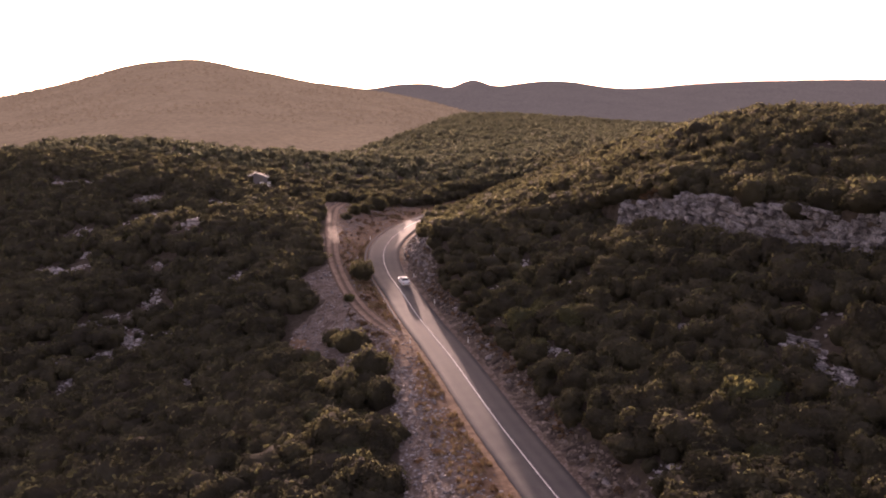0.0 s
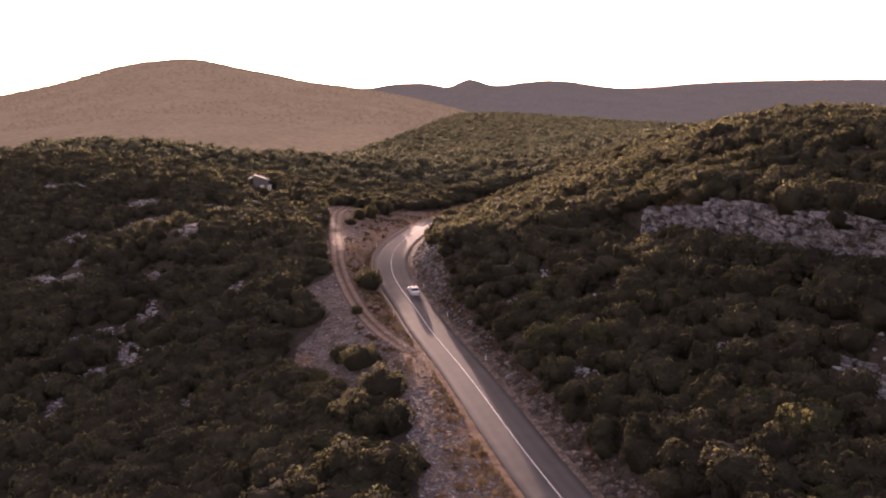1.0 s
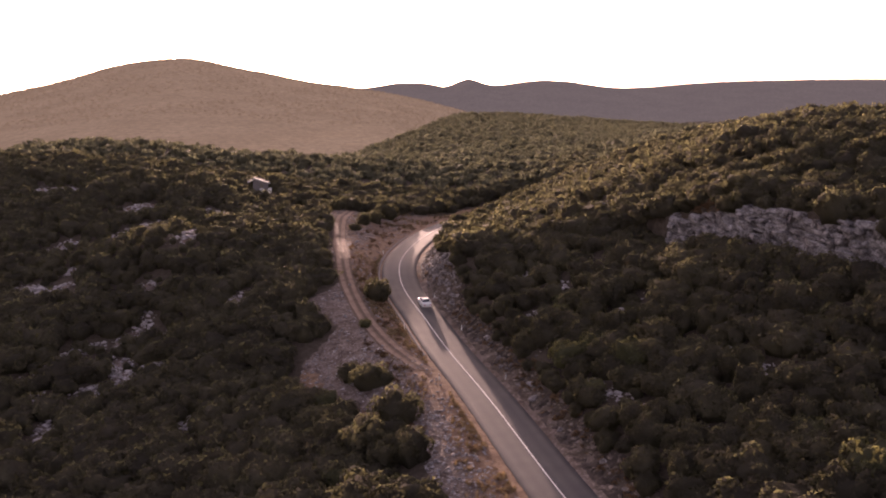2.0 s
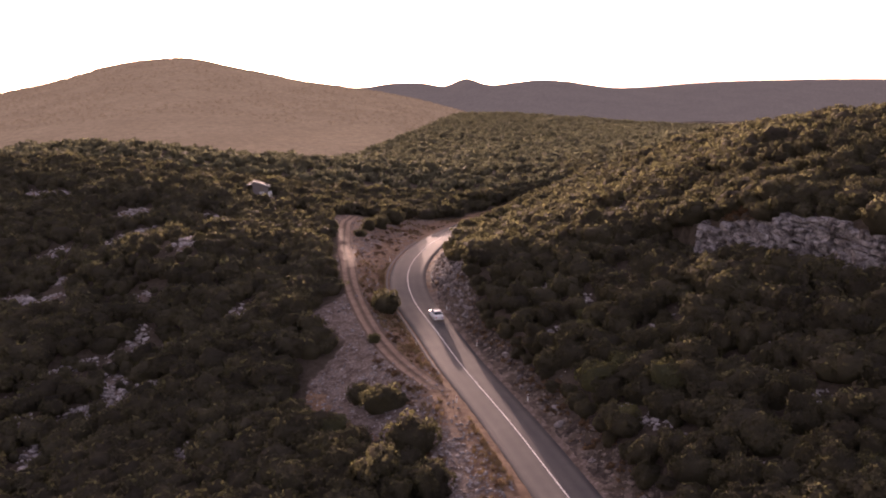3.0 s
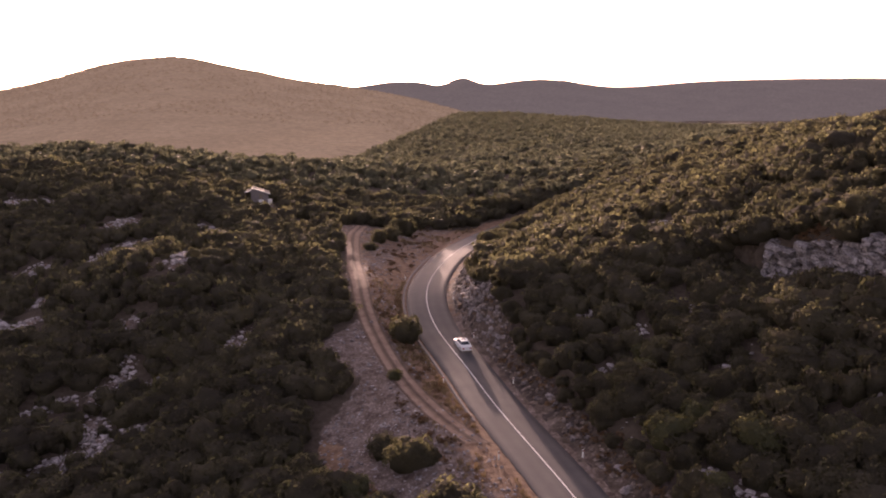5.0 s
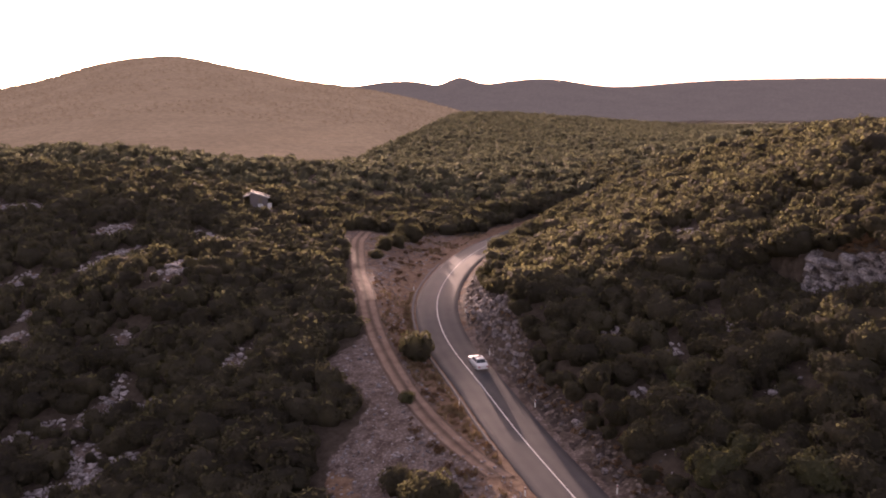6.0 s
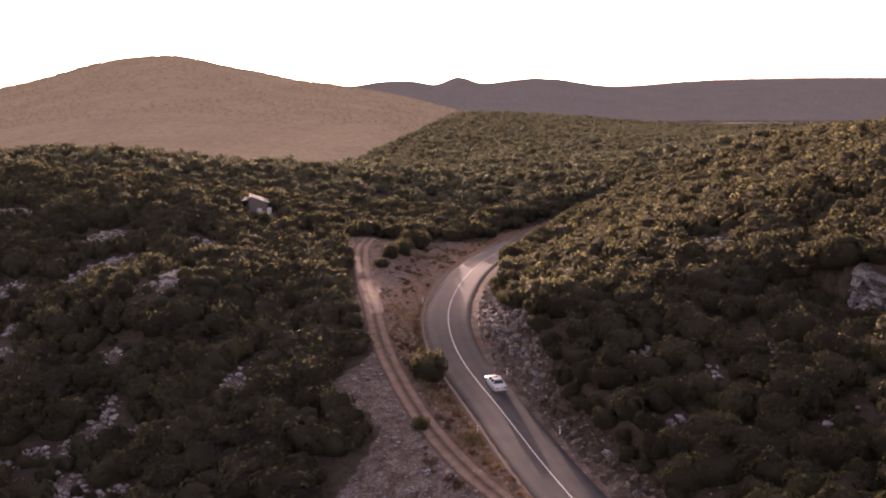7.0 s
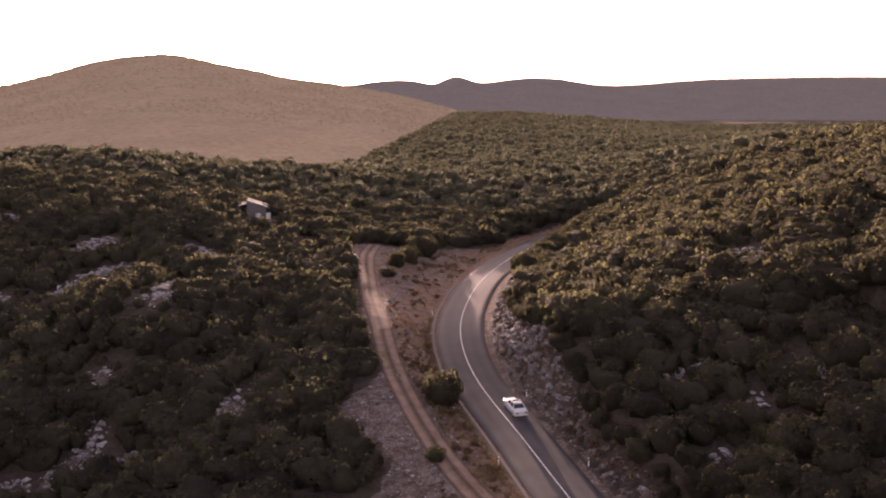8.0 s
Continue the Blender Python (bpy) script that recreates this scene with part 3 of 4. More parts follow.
for (ax, ay), (bx, by) in zip(CLIFF, CLIFF[1:]):
    long = math.hypot(bx - ax, by - ay)
    for k in range(int(long / 1.3)):
        for behind, low, high in ((rs.uniform(2.0, 3.2), 0.8, 1.5), (rs.uniform(4.5, 6.5), 1.5, 2.6), (rs.uniform(-4.2, -2.7), 1.5, 2.5), (rs.uniform(0.7, 1.8), 0.45, 0.9)):
            t = rs.rand()
            x, y = ax + (bx - ax) * t - (by - ay) / long * behind, ay + (by - ay) * t + (bx - ax) / long * behind
            low, high = (low * 1.5, high * 1.5) if behind < 0 and y < 140 else (low, high)
            if behind > 1.9 or rough(x, y, 6.0, 2) > ((-0.3 if y < 155 else 0.1) if behind < 0 else 0.05):
                fringe.append((x, y, float(height(x, y)) - 0.2, rs.uniform(low, high), rs.uniform(0.9, 1.3)))
for y in np.arange(284, 330, 1.8):
    for side in (-11.5, -8.6, -5.8, -2.9, 0.0, 2.9, 5.8, 9.0):
        x, y2 = at_road(side + rs.uniform(-0.8, 0.8), y)
        fringe.append((float(x), float(y2), float(height(x, y2)) - 0.2, rs.uniform(1.7, 2.6), rs.uniform(0.9, 1.2)))
stuff = np.concatenate([stuff, np.array(fringe)])
single = np.concatenate([single, np.zeros(len(fringe), bool)])
front = stuff[:, 1] < 178
fine = [together(hull(20 + k, 16, 2), crown(20 + k, 340, 0.076, 16, -0.35)) for k in range(8)]
scrub = scatter("scrub", stuff[~single & front], fine, LEAF, 5)
tagged(scrub, "dense dark evergreen oak scrub covering the slopes", "scrub", kind="stuff")

middle = [together(hull(40 + k, 14, 2), crown(40 + k, 125, 0.1, 14, -0.25)) for k in range(8)]
back_scrub = scatter("back_scrub", stuff[~front], middle, LEAF, 15)
tagged(back_scrub, "evergreen oak scrub around the bend and behind it", "scrub", kind="stuff")

# the plain behind, and the slopes beside and behind the flight
X, Y, rs2 = spread(-330, 640, 292, 1090, 4.9, 8)
keep = in_wedge(X, Y) & (rough(X, Y, 14, 2) > -0.6) & (natural(X, Y) > -30) & (rs2.rand(len(X)) < 1.25 - Y / 1500) & (np.abs(beside(X, Y)) > np.where(Y < 293, 5.5, 0))
X, Y = X[keep], Y[keep]
RAD, TALL = sizes(X, Y, rs2, 1.7, 4.4)
coarse = [together(hull(60 + k, 7, 1), crown(60 + k, 28, 0.185, 7, -0.15)) for k in range(8)]
far_scrub = scatter("far_scrub", np.stack([X, Y, height(X, Y) - 0.3, RAD, TALL], -1), coarse, LEAF_BRIGHTENED, 6)
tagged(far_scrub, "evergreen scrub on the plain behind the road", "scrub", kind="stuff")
X, Y, rs3 = spread(-220, 240, -70, 292, 8.5, 9)
under = (np.abs(X) < 72) & (Y > -32) & (Y < 64)
keep = ~in_wedge(X, Y) & (bare(X, Y) < 0.5) & (np.abs(beside(X, Y)) > 9) & ~under
X, Y = X[keep], Y[keep]
RAD, TALL = sizes(X, Y, rs3, 2.6, 4.4)
side_scrub = scatter("side_scrub", np.stack([X, Y, height(X, Y) - 0.3, RAD, TALL], -1), coarse, LEAF_BRIGHTENED, 7)
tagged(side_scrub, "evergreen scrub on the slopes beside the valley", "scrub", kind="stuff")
X, Y, rs5 = spread(-72, 72, -32, 63, 4.0, 14)
keep = ~in_wedge(X, Y) & (bare(X, Y) < 0.5) & (np.abs(beside(X, Y)) > 9) & (rough(X, Y, 7.0, 2) > -0.4)
X, Y = X[keep], Y[keep]
RAD, TALL = sizes(X, Y, rs5, 1.8, 4.0)
valley_scrub = scatter("valley_scrub", np.stack([X, Y, height(X, Y) - 0.2, RAD, TALL], -1), middle, LEAF, 17)
tagged(valley_scrub, "evergreen oak scrub filling the near valley", "scrub", kind="stuff")
X, Y, rs4 = spread(-1300, 200, 1250, 2260, 13.0, 12)
keep = rough(X, Y, 60, 2) > -0.15
X, Y = X[keep], Y[keep]
# the woods share the hill's material, painted haze glow included
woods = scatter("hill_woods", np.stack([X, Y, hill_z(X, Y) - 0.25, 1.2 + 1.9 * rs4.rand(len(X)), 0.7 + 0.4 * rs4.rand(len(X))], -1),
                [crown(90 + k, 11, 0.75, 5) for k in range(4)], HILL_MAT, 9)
tagged(woods, "low woods covering the hill, with the same painted haze", "woods", kind="stuff")


def stems(seed):
    """A short forked trunk with limbs reaching into the crown, unit radius."""
    r = random.Random(seed)
    bm = bmesh.new()
    limbs = [((0, 0, -0.15), (0.02, 0.01, 0.28), 0.055, 0.045)]
    for k in range(5):
        a = k * 1.26 + r.random() * 0.7
        limbs.append(((0.02, 0.01, 0.24), (0.45 * math.cos(a), 0.45 * math.sin(a), 0.55 + 0.25 * r.random()), 0.035, 0.012))
    for p, q, ra, rb in limbs:
        p, q = Vector(p), Vector(q)
        turn = (q - p).to_track_quat("Z", "Y").to_matrix().to_4x4()
        bmesh.ops.create_cone(bm, segments=6, radius1=ra, radius2=rb, depth=(q - p).length, matrix=Matrix.Translation((p + q) / 2) @ turn)
    return bm


def bush_model(seed, mat, label):
    base = new("bush", None)
    v, f, q = together(hull(200 + seed, 20, 2), crown(200 + seed, 1150, 0.056, 20, -0.5))
    mesh = fill(bpy.data.meshes.new("crown"), v, f, 3)
    shade_by(mesh, q)
    mesh.materials.append(mat)
    top = new("crown", mesh)
    top.parent = base
    part("trunk", stems(seed), BARK, base, "short forked grey trunk")
    return tagged(base, label, "bush", group="bushes along the road")


MODELS = [bush_model(k, LEAF if k < 5 else LEAF_B, "rounded dark green holm oak bush" if k < 5 else "lighter green young oak bush beside the road") for k in range(7)]
rb = random.Random(4)
used = set()


def plant(x, y, radius, tall, kind=None):
    k = rb.randrange(5) if kind is None else kind
    m = pose(x, y, float(height(x, y)) - 0.12, 0, 0, rb.random() * 360) @ Matrix.Diagonal((radius, radius, radius * tall, 1))
    if k not in used:
        used.add(k)
        MODELS[k].matrix_basis = m
        return
    ob = copy_thing(MODELS[k], m)
    ob.scale = m.to_scale()


for x, y, z, rad, tall in stuff[single]:
    plant(x, y, rad, tall, 5 if rb.random() < 0.05 else None)
# bushes that stand alone in the clearing and on the verges
for x, y, rad, tall, kind in ((-13.3, 174, 2.8, 1.4, 0), (-14.7, 159, 1.2, 1.2, 5), (-8.6, 124, 3.4, 1.2, 4), (-12.7, 136.3, 3.0, 1.2, 3), (-15.2, 139.8, 2.3, 1.1, 0), (-6.5, 98, 2.3, 1.0, 2),
                              (-8.5, 91, 3.6, 1.1, 3), (-19.5, 231, 2.2, 1.2, 1), (-17, 237, 2.6, 1.2, 0), (-14.5, 246, 3.4, 1.2, 3), (-21, 222, 1.5, 1.1, 4), (-7, 113, 3.0, 1.2, 2),
                              (-12, 117, 3.5, 1.2, 1), (8.2, 283, 3.6, 1.0, 1), (14.5, 285, 3.8, 1.0, 4), (49, 236, 3.6, 1.2, 2)):
    plant(x, y, rad, tall, kind)


# bushes beside the road where it leaves the bend
for y in np.arange(228, 288, 2.4):
    x, y2 = at_road(rb.uniform(7.0, 8.2), y + rb.uniform(-0.8, 0.8))
    plant(float(x), float(y2), rb.uniform(2.3, 3.1), rb.uniform(1.2, 1.5))
# bushes at the foot of the outcrop
for x, y, rad in ((45.8, 131.8, 2.4), (49.8, 124.2, 2.7), (54.4, 116.4, 2.8), (43.2, 138.6, 1.9), (33.4, 162.6, 2.4), (35.0, 161.6, 1.9), (32.4, 165.6, 2.2), (36.4, 166.2, 2.2)):
    plant(x, y, rad, 1.25)
# bushes leaning over the top of the cut bank
for y in np.arange(98, 206, 3.1):
    x, y2 = at_road(float(BANK_LINE(y)) + rb.uniform(0.7, 1.5), y + rb.uniform(-0.8, 0.8))
    plant(float(x), float(y2), rb.uniform(1.1, 1.9), rb.uniform(0.9, 1.2))


# ---- rocks ----
def rock(seed, squat=0.7, points=13):
    """An angular stone of about unit radius, as triangles (n, 3, 3)."""
    r = np.random.RandomState(seed)
    p = r.normal(size=(points, 3))
    p = p / np.linalg.norm(p, axis=1)[:, None] * (0.75 + 0.3 * r.rand(points))[:, None] * (1.15, 0.95, squat)
    bm = bmesh.new()
    for q in p:
        bm.verts.new(q)
    hull = bmesh.ops.convex_hull(bm, input=bm.verts)
    bmesh.ops.delete(bm, geom=[v for v in hull["geom_interior"] if isinstance(v, bmesh.types.BMVert)], context="VERTS")
    bmesh.ops.triangulate(bm, faces=bm.faces)
    tri = np.array([[tuple(v.co) for v in f.verts] for f in bm.faces])
    bm.free()
    return tri


STONES = [rock(300 + k) for k in range(10)]
rr = np.random.RandomState(31)


def stones_at(x, y, lo, hi, sink=0.25, power=2.2):
    rad = lo + (hi - lo) * rr.rand(len(x)) ** power
    return np.stack([x, y, height(x, y) + rad * (0.35 - sink), rad, 0.7 + 0.5 * rr.rand(len(x))], -1)


# rubble on the cut bank beside the road
n = 1700
by = 78 + 168 * rr.rand(n)
bs = 5.0 + (BANK_LINE(by) - 4.0) * rr.rand(n) ** 0.8
bx, by2 = at_road(bs, by)
bank_rubble = scatter("bank_rubble", stones_at(bx, by2, 0.08, 0.55), STONES, RUBBLE, 21)
tagged(bank_rubble, "loose earthy stones on the cut bank", "rubble", kind="stuff")
# a broken row of pale stones along the foot of the bank
fy = np.arange(158, 206, 0.55) + 0.3 * rr.rand(88)
fx, fy2 = at_road(4.75 + 0.35 * rr.rand(len(fy)) + 0.5 * rr.rand(len(fy)) ** 3, fy)
ok = rr.rand(len(fy)) < 0.75
foot_stones = scatter("foot_stones", stones_at(fx[ok], fy2[ok], 0.12, 0.34, 0.1, 1.5), STONES, LIMESTONE, 26)
tagged(foot_stones, "broken row of pale stones along the road", "stones", kind="stuff")
# small stones over the clearing and verge
cy = 80 + 170 * rr.rand(2400)
cx = BUSH_LINE(cy) + (road_x(cy) - 4.6 - BUSH_LINE(cy)) * rr.rand(len(cy))
ok = np.abs(cx - track_x(cy)) > np.where((cy > 139) & (cy < 251), 1.7, 0)
vy = 78 + 72 * rr.rand(2300)
vx = BUSH_LINE(vy) + (road_x(vy) - 4.8 - BUSH_LINE(vy)) * rr.rand(len(vy)) ** 1.3
cx, cy = np.concatenate([cx[ok], vx]), np.concatenate([cy[ok], vy])
clear_stones = scatter("scattered_stones", stones_at(cx, cy, 0.05, 0.34, power=3.0), STONES, LIMESTONE, 22)
tagged(clear_stones, "small pale stones strewn over the clearing", "stones", kind="stuff")
# stones of the streaks in the scrub
px, py = [], []
for ax, ay, bx, by, half in STREAKS:
    k = int(3.4 * (2 * half * math.hypot(bx - ax, by - ay) + 3.1 * half * half))
    t, a, d = rr.rand(k), rr.rand(k) * 6.283, np.sqrt(rr.rand(k)) * (half + 0.3)
    px.append(ax + (bx - ax) * t + d * np.cos(a))
    py.append(ay + (by - ay) * t + d * np.sin(a))
qx, qy, _ = spread(-130, 110, 78, 262, 1.5, 33)
gap = in_wedge(qx, qy) & (rough(qx, qy, 7.0, 2) < -0.36) & (bare(qx, qy) < 0.5) & (_.rand(len(qx)) < 0.75)
px, py = np.concatenate(px + [qx[gap]]), np.concatenate(py + [qy[gap]])
patch_rocks = scatter("limestone_rocks", stones_at(px, py, 0.08, 0.62, 0.15, 2.2), STONES, LIMESTONE, 23)
tagged(patch_rocks, "pale limestone rocks showing between the bushes", "rocks", kind="stuff")


def block_mesh(seed, squat):
    tri = rock(seed, squat, 22)
    bm = bmesh.new()
    for t in tri:
        bm.faces.new([bm.verts.new(v) for v in t])
    bmesh.ops.remove_doubles(bm, verts=bm.verts, dist=1e-4)
    bmesh.ops.bevel(bm, geom=bm.edges[:], offset=0.05, segments=1, affect="EDGES")
    mesh = bpy.data.meshes.new("rock_block")
    bm.to_mesh(mesh)
    bm.free()
    mesh.materials.append(LIMESTONE)
    return mesh


BLOCKS = [block_mesh(400 + k, 0.62) for k in range(8)]


def slab_mesh(seed):
    """A rough-hewn block of unit size: a cube with worn corners and uneven faces."""
    r = random.Random(seed)
    bm = bmesh.new()
    bmesh.ops.create_cube(bm, size=1)
    bmesh.ops.subdivide_edges(bm, edges=bm.edges[:], cuts=1, use_grid_fill=True)
    for v in bm.verts:
        corner = sum(abs(c) > 0.49 for c in v.co)
        v.co *= (1.03, 1.01, 0.97, 0.91)[corner]
        v.co += Vector((r.uniform(-1, 1), r.uniform(-1, 1), r.uniform(-1, 1))) * 0.11
    mesh = bpy.data.meshes.new("rock_block")
    bm.to_mesh(mesh)
    bm.free()
    mesh.materials.append(BEDDED)
    return mesh


def cracked_stone(name, a, b):
    """Bedded grey limestone: level seams and dark cracks."""
    m = Mat(name, 0.92)
    m.b.inputs["Specular IOR Level"].default_value = 0.15
    c = m.mix(m.ramp(m.noise(0.8, 7.0, 0.65), (0, 0, 0), (1, 1, 1), 0.36, 0.64), a, b)
    squash = m.n.new("ShaderNodeVectorMath")
    squash.operation = "MULTIPLY"
    squash.inputs[1].default_value = (0.4, 0.4, 1.1)
    bend = m.n.new("ShaderNodeTexNoise")
    bend.inputs["Scale"].default_value, bend.inputs["Detail"].default_value = 0.9, 5.0
    m.l.new(m.geo.outputs["Position"], bend.inputs["Vector"])
    stray = m.n.new("ShaderNodeVectorMath")
    stray.operation = "MULTIPLY_ADD"
    stray.inputs[1].default_value = (3.0, 3.0, 2.4)
    m.l.new(bend.outputs["Color"], stray.inputs[0])
    m.l.new(m.geo.outputs["Position"], stray.inputs[2])
    m.l.new(stray.outputs[0], squash.inputs[0])
    seam = m.n.new("ShaderNodeTexVoronoi")
    seam.feature = "DISTANCE_TO_EDGE"
    seam.inputs["Scale"].default_value = 1.3
    m.l.new(squash.outputs[0], seam.inputs["Vector"])
    crack = m.ramp(seam.outputs["Distance"], (0.3, 0.27, 0.27), (1, 1, 1), 0.0, 0.06)
    c = m.mix(1.0, c, crack, "MULTIPLY")
    c = m.mix(0.85, c, m.ramp(m.noise(5.0, 6.0, 0.7), (0.5, 0.48, 0.47), (1.2, 1.2, 1.2), 0.36, 0.62), "MULTIPLY")
    info = m.n.new("ShaderNodeObjectInfo")
    m.color(m.mix(1.0, c, m.ramp(info.outputs["Random"], (0.7, 0.68, 0.67), (1.15, 1.15, 1.15), 0, 1), "MULTIPLY"))
    m.bump(m.calc("ADD", m.noise(3.5, 8.0, 0.7), m.calc("MINIMUM", m.calc("MULTIPLY", seam.outputs["Distance"], 4.0), 0.6)), 1.0, 0.2)
    return m.m


BEDDED = cracked_stone("bedded_grey_limestone", (0.115, 0.102, 0.104), (0.30, 0.28, 0.283))
SLABS = [slab_mesh(700 + k) for k in range(10)]
rq = random.Random(8)


def block(parent, x, y, z, sx, sy, sz, turn, tip=0.0, dip=0.0):
    ob = new("rock_block", rq.choice(BLOCKS))
    ob.parent = parent
    ob.matrix_local = parent.matrix_basis.inverted() @ (pose(x, y, z, tip, dip + rq.uniform(-7, 7), turn) @ Matrix.Diagonal((sx, sy, sz, 1)))
    return ob


outcrop = new("rock_outcrop", None)
outcrop.matrix_basis = pose(50, 146, float(height(50, 146)))
tagged(outcrop, "weathered grey limestone outcrop of cracked layered blocks", "rock outcrop")
for (ax, ay), (bx_, by_) in zip(CLIFF, CLIFF[1:]):
    long = math.hypot(bx_ - ax, by_ - ay)
    ux, uy = (bx_ - ax) / long, (by_ - ay) / long
    nx, ny = -uy, ux
    if ny > 0:
        nx, ny = -nx, -ny
    # beds of stone, each set back over the one below, broken into blocks of all lengths
    for row in range(9):
        d = -rq.uniform(0, 1.2)
        while d < long:
            w = rq.choice((0.6, 0.9, 1.3, 1.9, 2.6)) * rq.uniform(0.85, 1.15)
            mid_d = d + w / 2
            bx0, by0 = ax + ux * mid_d, ay + uy * mid_d
            up = (row + 0.5) / 9
            out = 1.6 - 2.5 * up + 1.3 * float(rough(bx0, by0 + row * 1.1, 3.4, 2)) + rq.choice((-0.6, -0.2, 0.0, 0.25, 0.6))
            x, y = bx0 + nx * out, by0 + ny * out
            foot = float(height(bx0 + nx * 2.0, by0 + ny * 2.0)) - 0.3
            tall = float(height(bx0 - nx * 1.5, by0 - ny * 1.5)) - 0.05 - foot
            thick = tall / 9 * rq.choice((0.7, 0.9, 1.1, 1.5))
            if up < 1.02 + 0.6 * float(rough(bx0, by0, 5.0, 2)):
                ob = block(outcrop, x, y, foot + tall * up, w * 0.95, rq.uniform(1.2, 2.1), thick,
                           math.degrees(math.atan2(uy, ux)) + rq.uniform(-14, 14), rq.uniform(-7, 7), 9)
                ob.data = rq.choice(SLABS)
            d += w

ledge = new("rock_ledge", None)
ledge.matrix_basis = pose(44.8, 95.5, float(height(44.8, 95.5)))
tagged(ledge, "low grey limestone ledges breaking through the scrub", "rock ledge")
for k in range(44):
    y = 86 + 19 * (k + rq.random()) / 44
    x = float(np.interp(y, (86, 92, 99, 105), (45.6, 45.0, 44.6, 41.6))) + rq.choice((-1.1, -0.5, 0.1, 0.7))
    w = rq.uniform(0.7, 1.9)
    ob = block(ledge, x, y, float(height(x, y)) + rq.uniform(0.0, 0.3), w, rq.uniform(0.6, 1.0), rq.uniform(0.3, 0.6), rq.uniform(90, 125), rq.uniform(-8, 8))
    ob.data = rq.choice(SLABS)

face = new("limestone_crag", None)
face.matrix_basis = pose(1, 180, float(height(1, 180)))
tagged(face, "bare limestone rock face in the cut bank at the bend", "crag")
CRAG = cracked_stone("weathered_crag", (0.12, 0.103, 0.103), (0.28, 0.252, 0.255))
crag_meshes = []
for m_ in SLABS[:6] + BLOCKS[:4]:
    c_ = m_.copy()
    c_.materials[0] = CRAG
    crag_meshes.append(c_)
for k in range(260):
    y = rq.uniform(166, 199)
    top_s = float(BANK_LINE(y)) + 0.6
    up = rq.random()
    s_ = 5.9 + (top_s - 5.9) * up
    if rq.random() > 1.25 - abs(y - 182) / 16 or up < 0.25 * rq.random():
        continue
    x, y2 = at_road(s_, y)
    w = rq.uniform(0.35, 0.8)
    lean = math.degrees(math.atan2(1.0, float(road_slope(y))))
    ob = block(face, float(x), float(y2), float(height(x, y2)) + rq.uniform(-0.3, 0.12), w * rq.uniform(1.0, 1.9), w * 1.1, w * rq.uniform(0.7, 1.3), lean + rq.uniform(-25, 25), rq.uniform(-14, 14))
    ob.data = rq.choice(crag_meshes)

boulder_mesh = [block_mesh(450 + k, 0.7) for k in range(5)]
for m_ in boulder_mesh:
    m_.name = "boulder"
    m_.materials[0] = CRAG
for k in range(46):
    y = rq.uniform(84, 240)
    s_ = rq.uniform(5.2, float(BANK_LINE(y)))
    x, y2 = at_road(s_, y)
    w = rq.uniform(0.35, 0.8)
    b = new("boulder", rq.choice(boulder_mesh))
    b.matrix_basis = pose(float(x), float(y2), float(height(x, y2)) + 0.15 * w, rq.uniform(-15, 15), rq.uniform(-15, 15), rq.uniform(0, 360)) @ Matrix.Diagonal((w, w, w, 1))
    tagged(b, "grey boulder lying on the cut bank", "boulder", group="boulders on the bank")
for x, y, w in ((-20.6, 172.6, 0.5), (-19.9, 174.2, 0.4), (-21.3, 171.2, 0.45), (-20.2, 170.3, 0.35), (-11.2, 169.3, 0.4), (-12.0, 168.6, 0.35), (-18.8, 178.2, 0.35)):
    b = new("boulder", rq.choice(boulder_mesh))
    b.matrix_basis = pose(x, y, float(height(x, y)) + 0.12 * w, 0, rq.uniform(-15, 15), rq.uniform(0, 360)) @ Matrix.Diagonal((w, w, w, 1))
    tagged(b, "pale limestone boulder beside the dirt track", "boulder", group="boulders by the track")

# ---- dry grass and low brown shrubs on the verges ----
def tuft(seed, blades):
    r = np.random.RandomState(seed)
    a, d = r.rand(blades) * 6.283, 0.5 * np.sqrt(r.rand(blades))
    base = np.stack([d * np.cos(a), d * np.sin(a), 0 * a], -1)
    lean = np.stack([np.cos(a) * 0.5 * r.rand(blades), np.sin(a) * 0.5 * r.rand(blades), 0.6 + 0.5 * r.rand(blades)], -1)
    side = np.stack([-np.sin(a + r.rand(blades)), np.cos(a), 0 * a], -1) * 0.06
    return np.stack([base - side, base + side, base + lean], 1)


TUFTS = [tuft(500 + k, 26) for k in range(6)]
gy_ = np.concatenate([82 + 120 * rr.rand(1300), 232 + 26 * rr.rand(700)])
gs = np.where(gy_ < 210, -4.5 - 5.0 * rr.rand(len(gy_)) ** 1.6, -5.0 - 17 * rr.rand(len(gy_)))
gx_, gy2 = at_road(gs, gy_)
ok = (rough(gx_, gy2, 5.0, 2) > -0.15) & (np.abs(gx_ - track_x(gy2)) > 1.6)
grass = scatter("dry_grass", np.stack([gx_[ok], gy2[ok], height(gx_, gy2)[ok] - 0.02, 0.25 + 0.35 * rr.rand(ok.sum()), 0.9 + 0.5 * rr.rand(ok.sum())], -1), TUFTS, DRY, 24)
tagged(grass, "tufts of dry golden grass on the verge", "dry grass", kind="stuff")
BROWN = foliage("rusty_shrub_twigs", (0.085, 0.054, 0.035), (0.14, 0.088, 0.054), (0.17, 0.10, 0.055), 0.25)
sy = np.concatenate([80 + 62 * rr.rand(130), 150 + 95 * rr.rand(70), 138 + 56 * rr.rand(260), 96 + 75 * rr.rand(190), 184 + 62 * rr.rand(80)])
side = np.where(rr.rand(len(sy)) < 0.75, -4.8 - 7 * rr.rand(len(sy)), 5.2 + 3 * rr.rand(len(sy)))
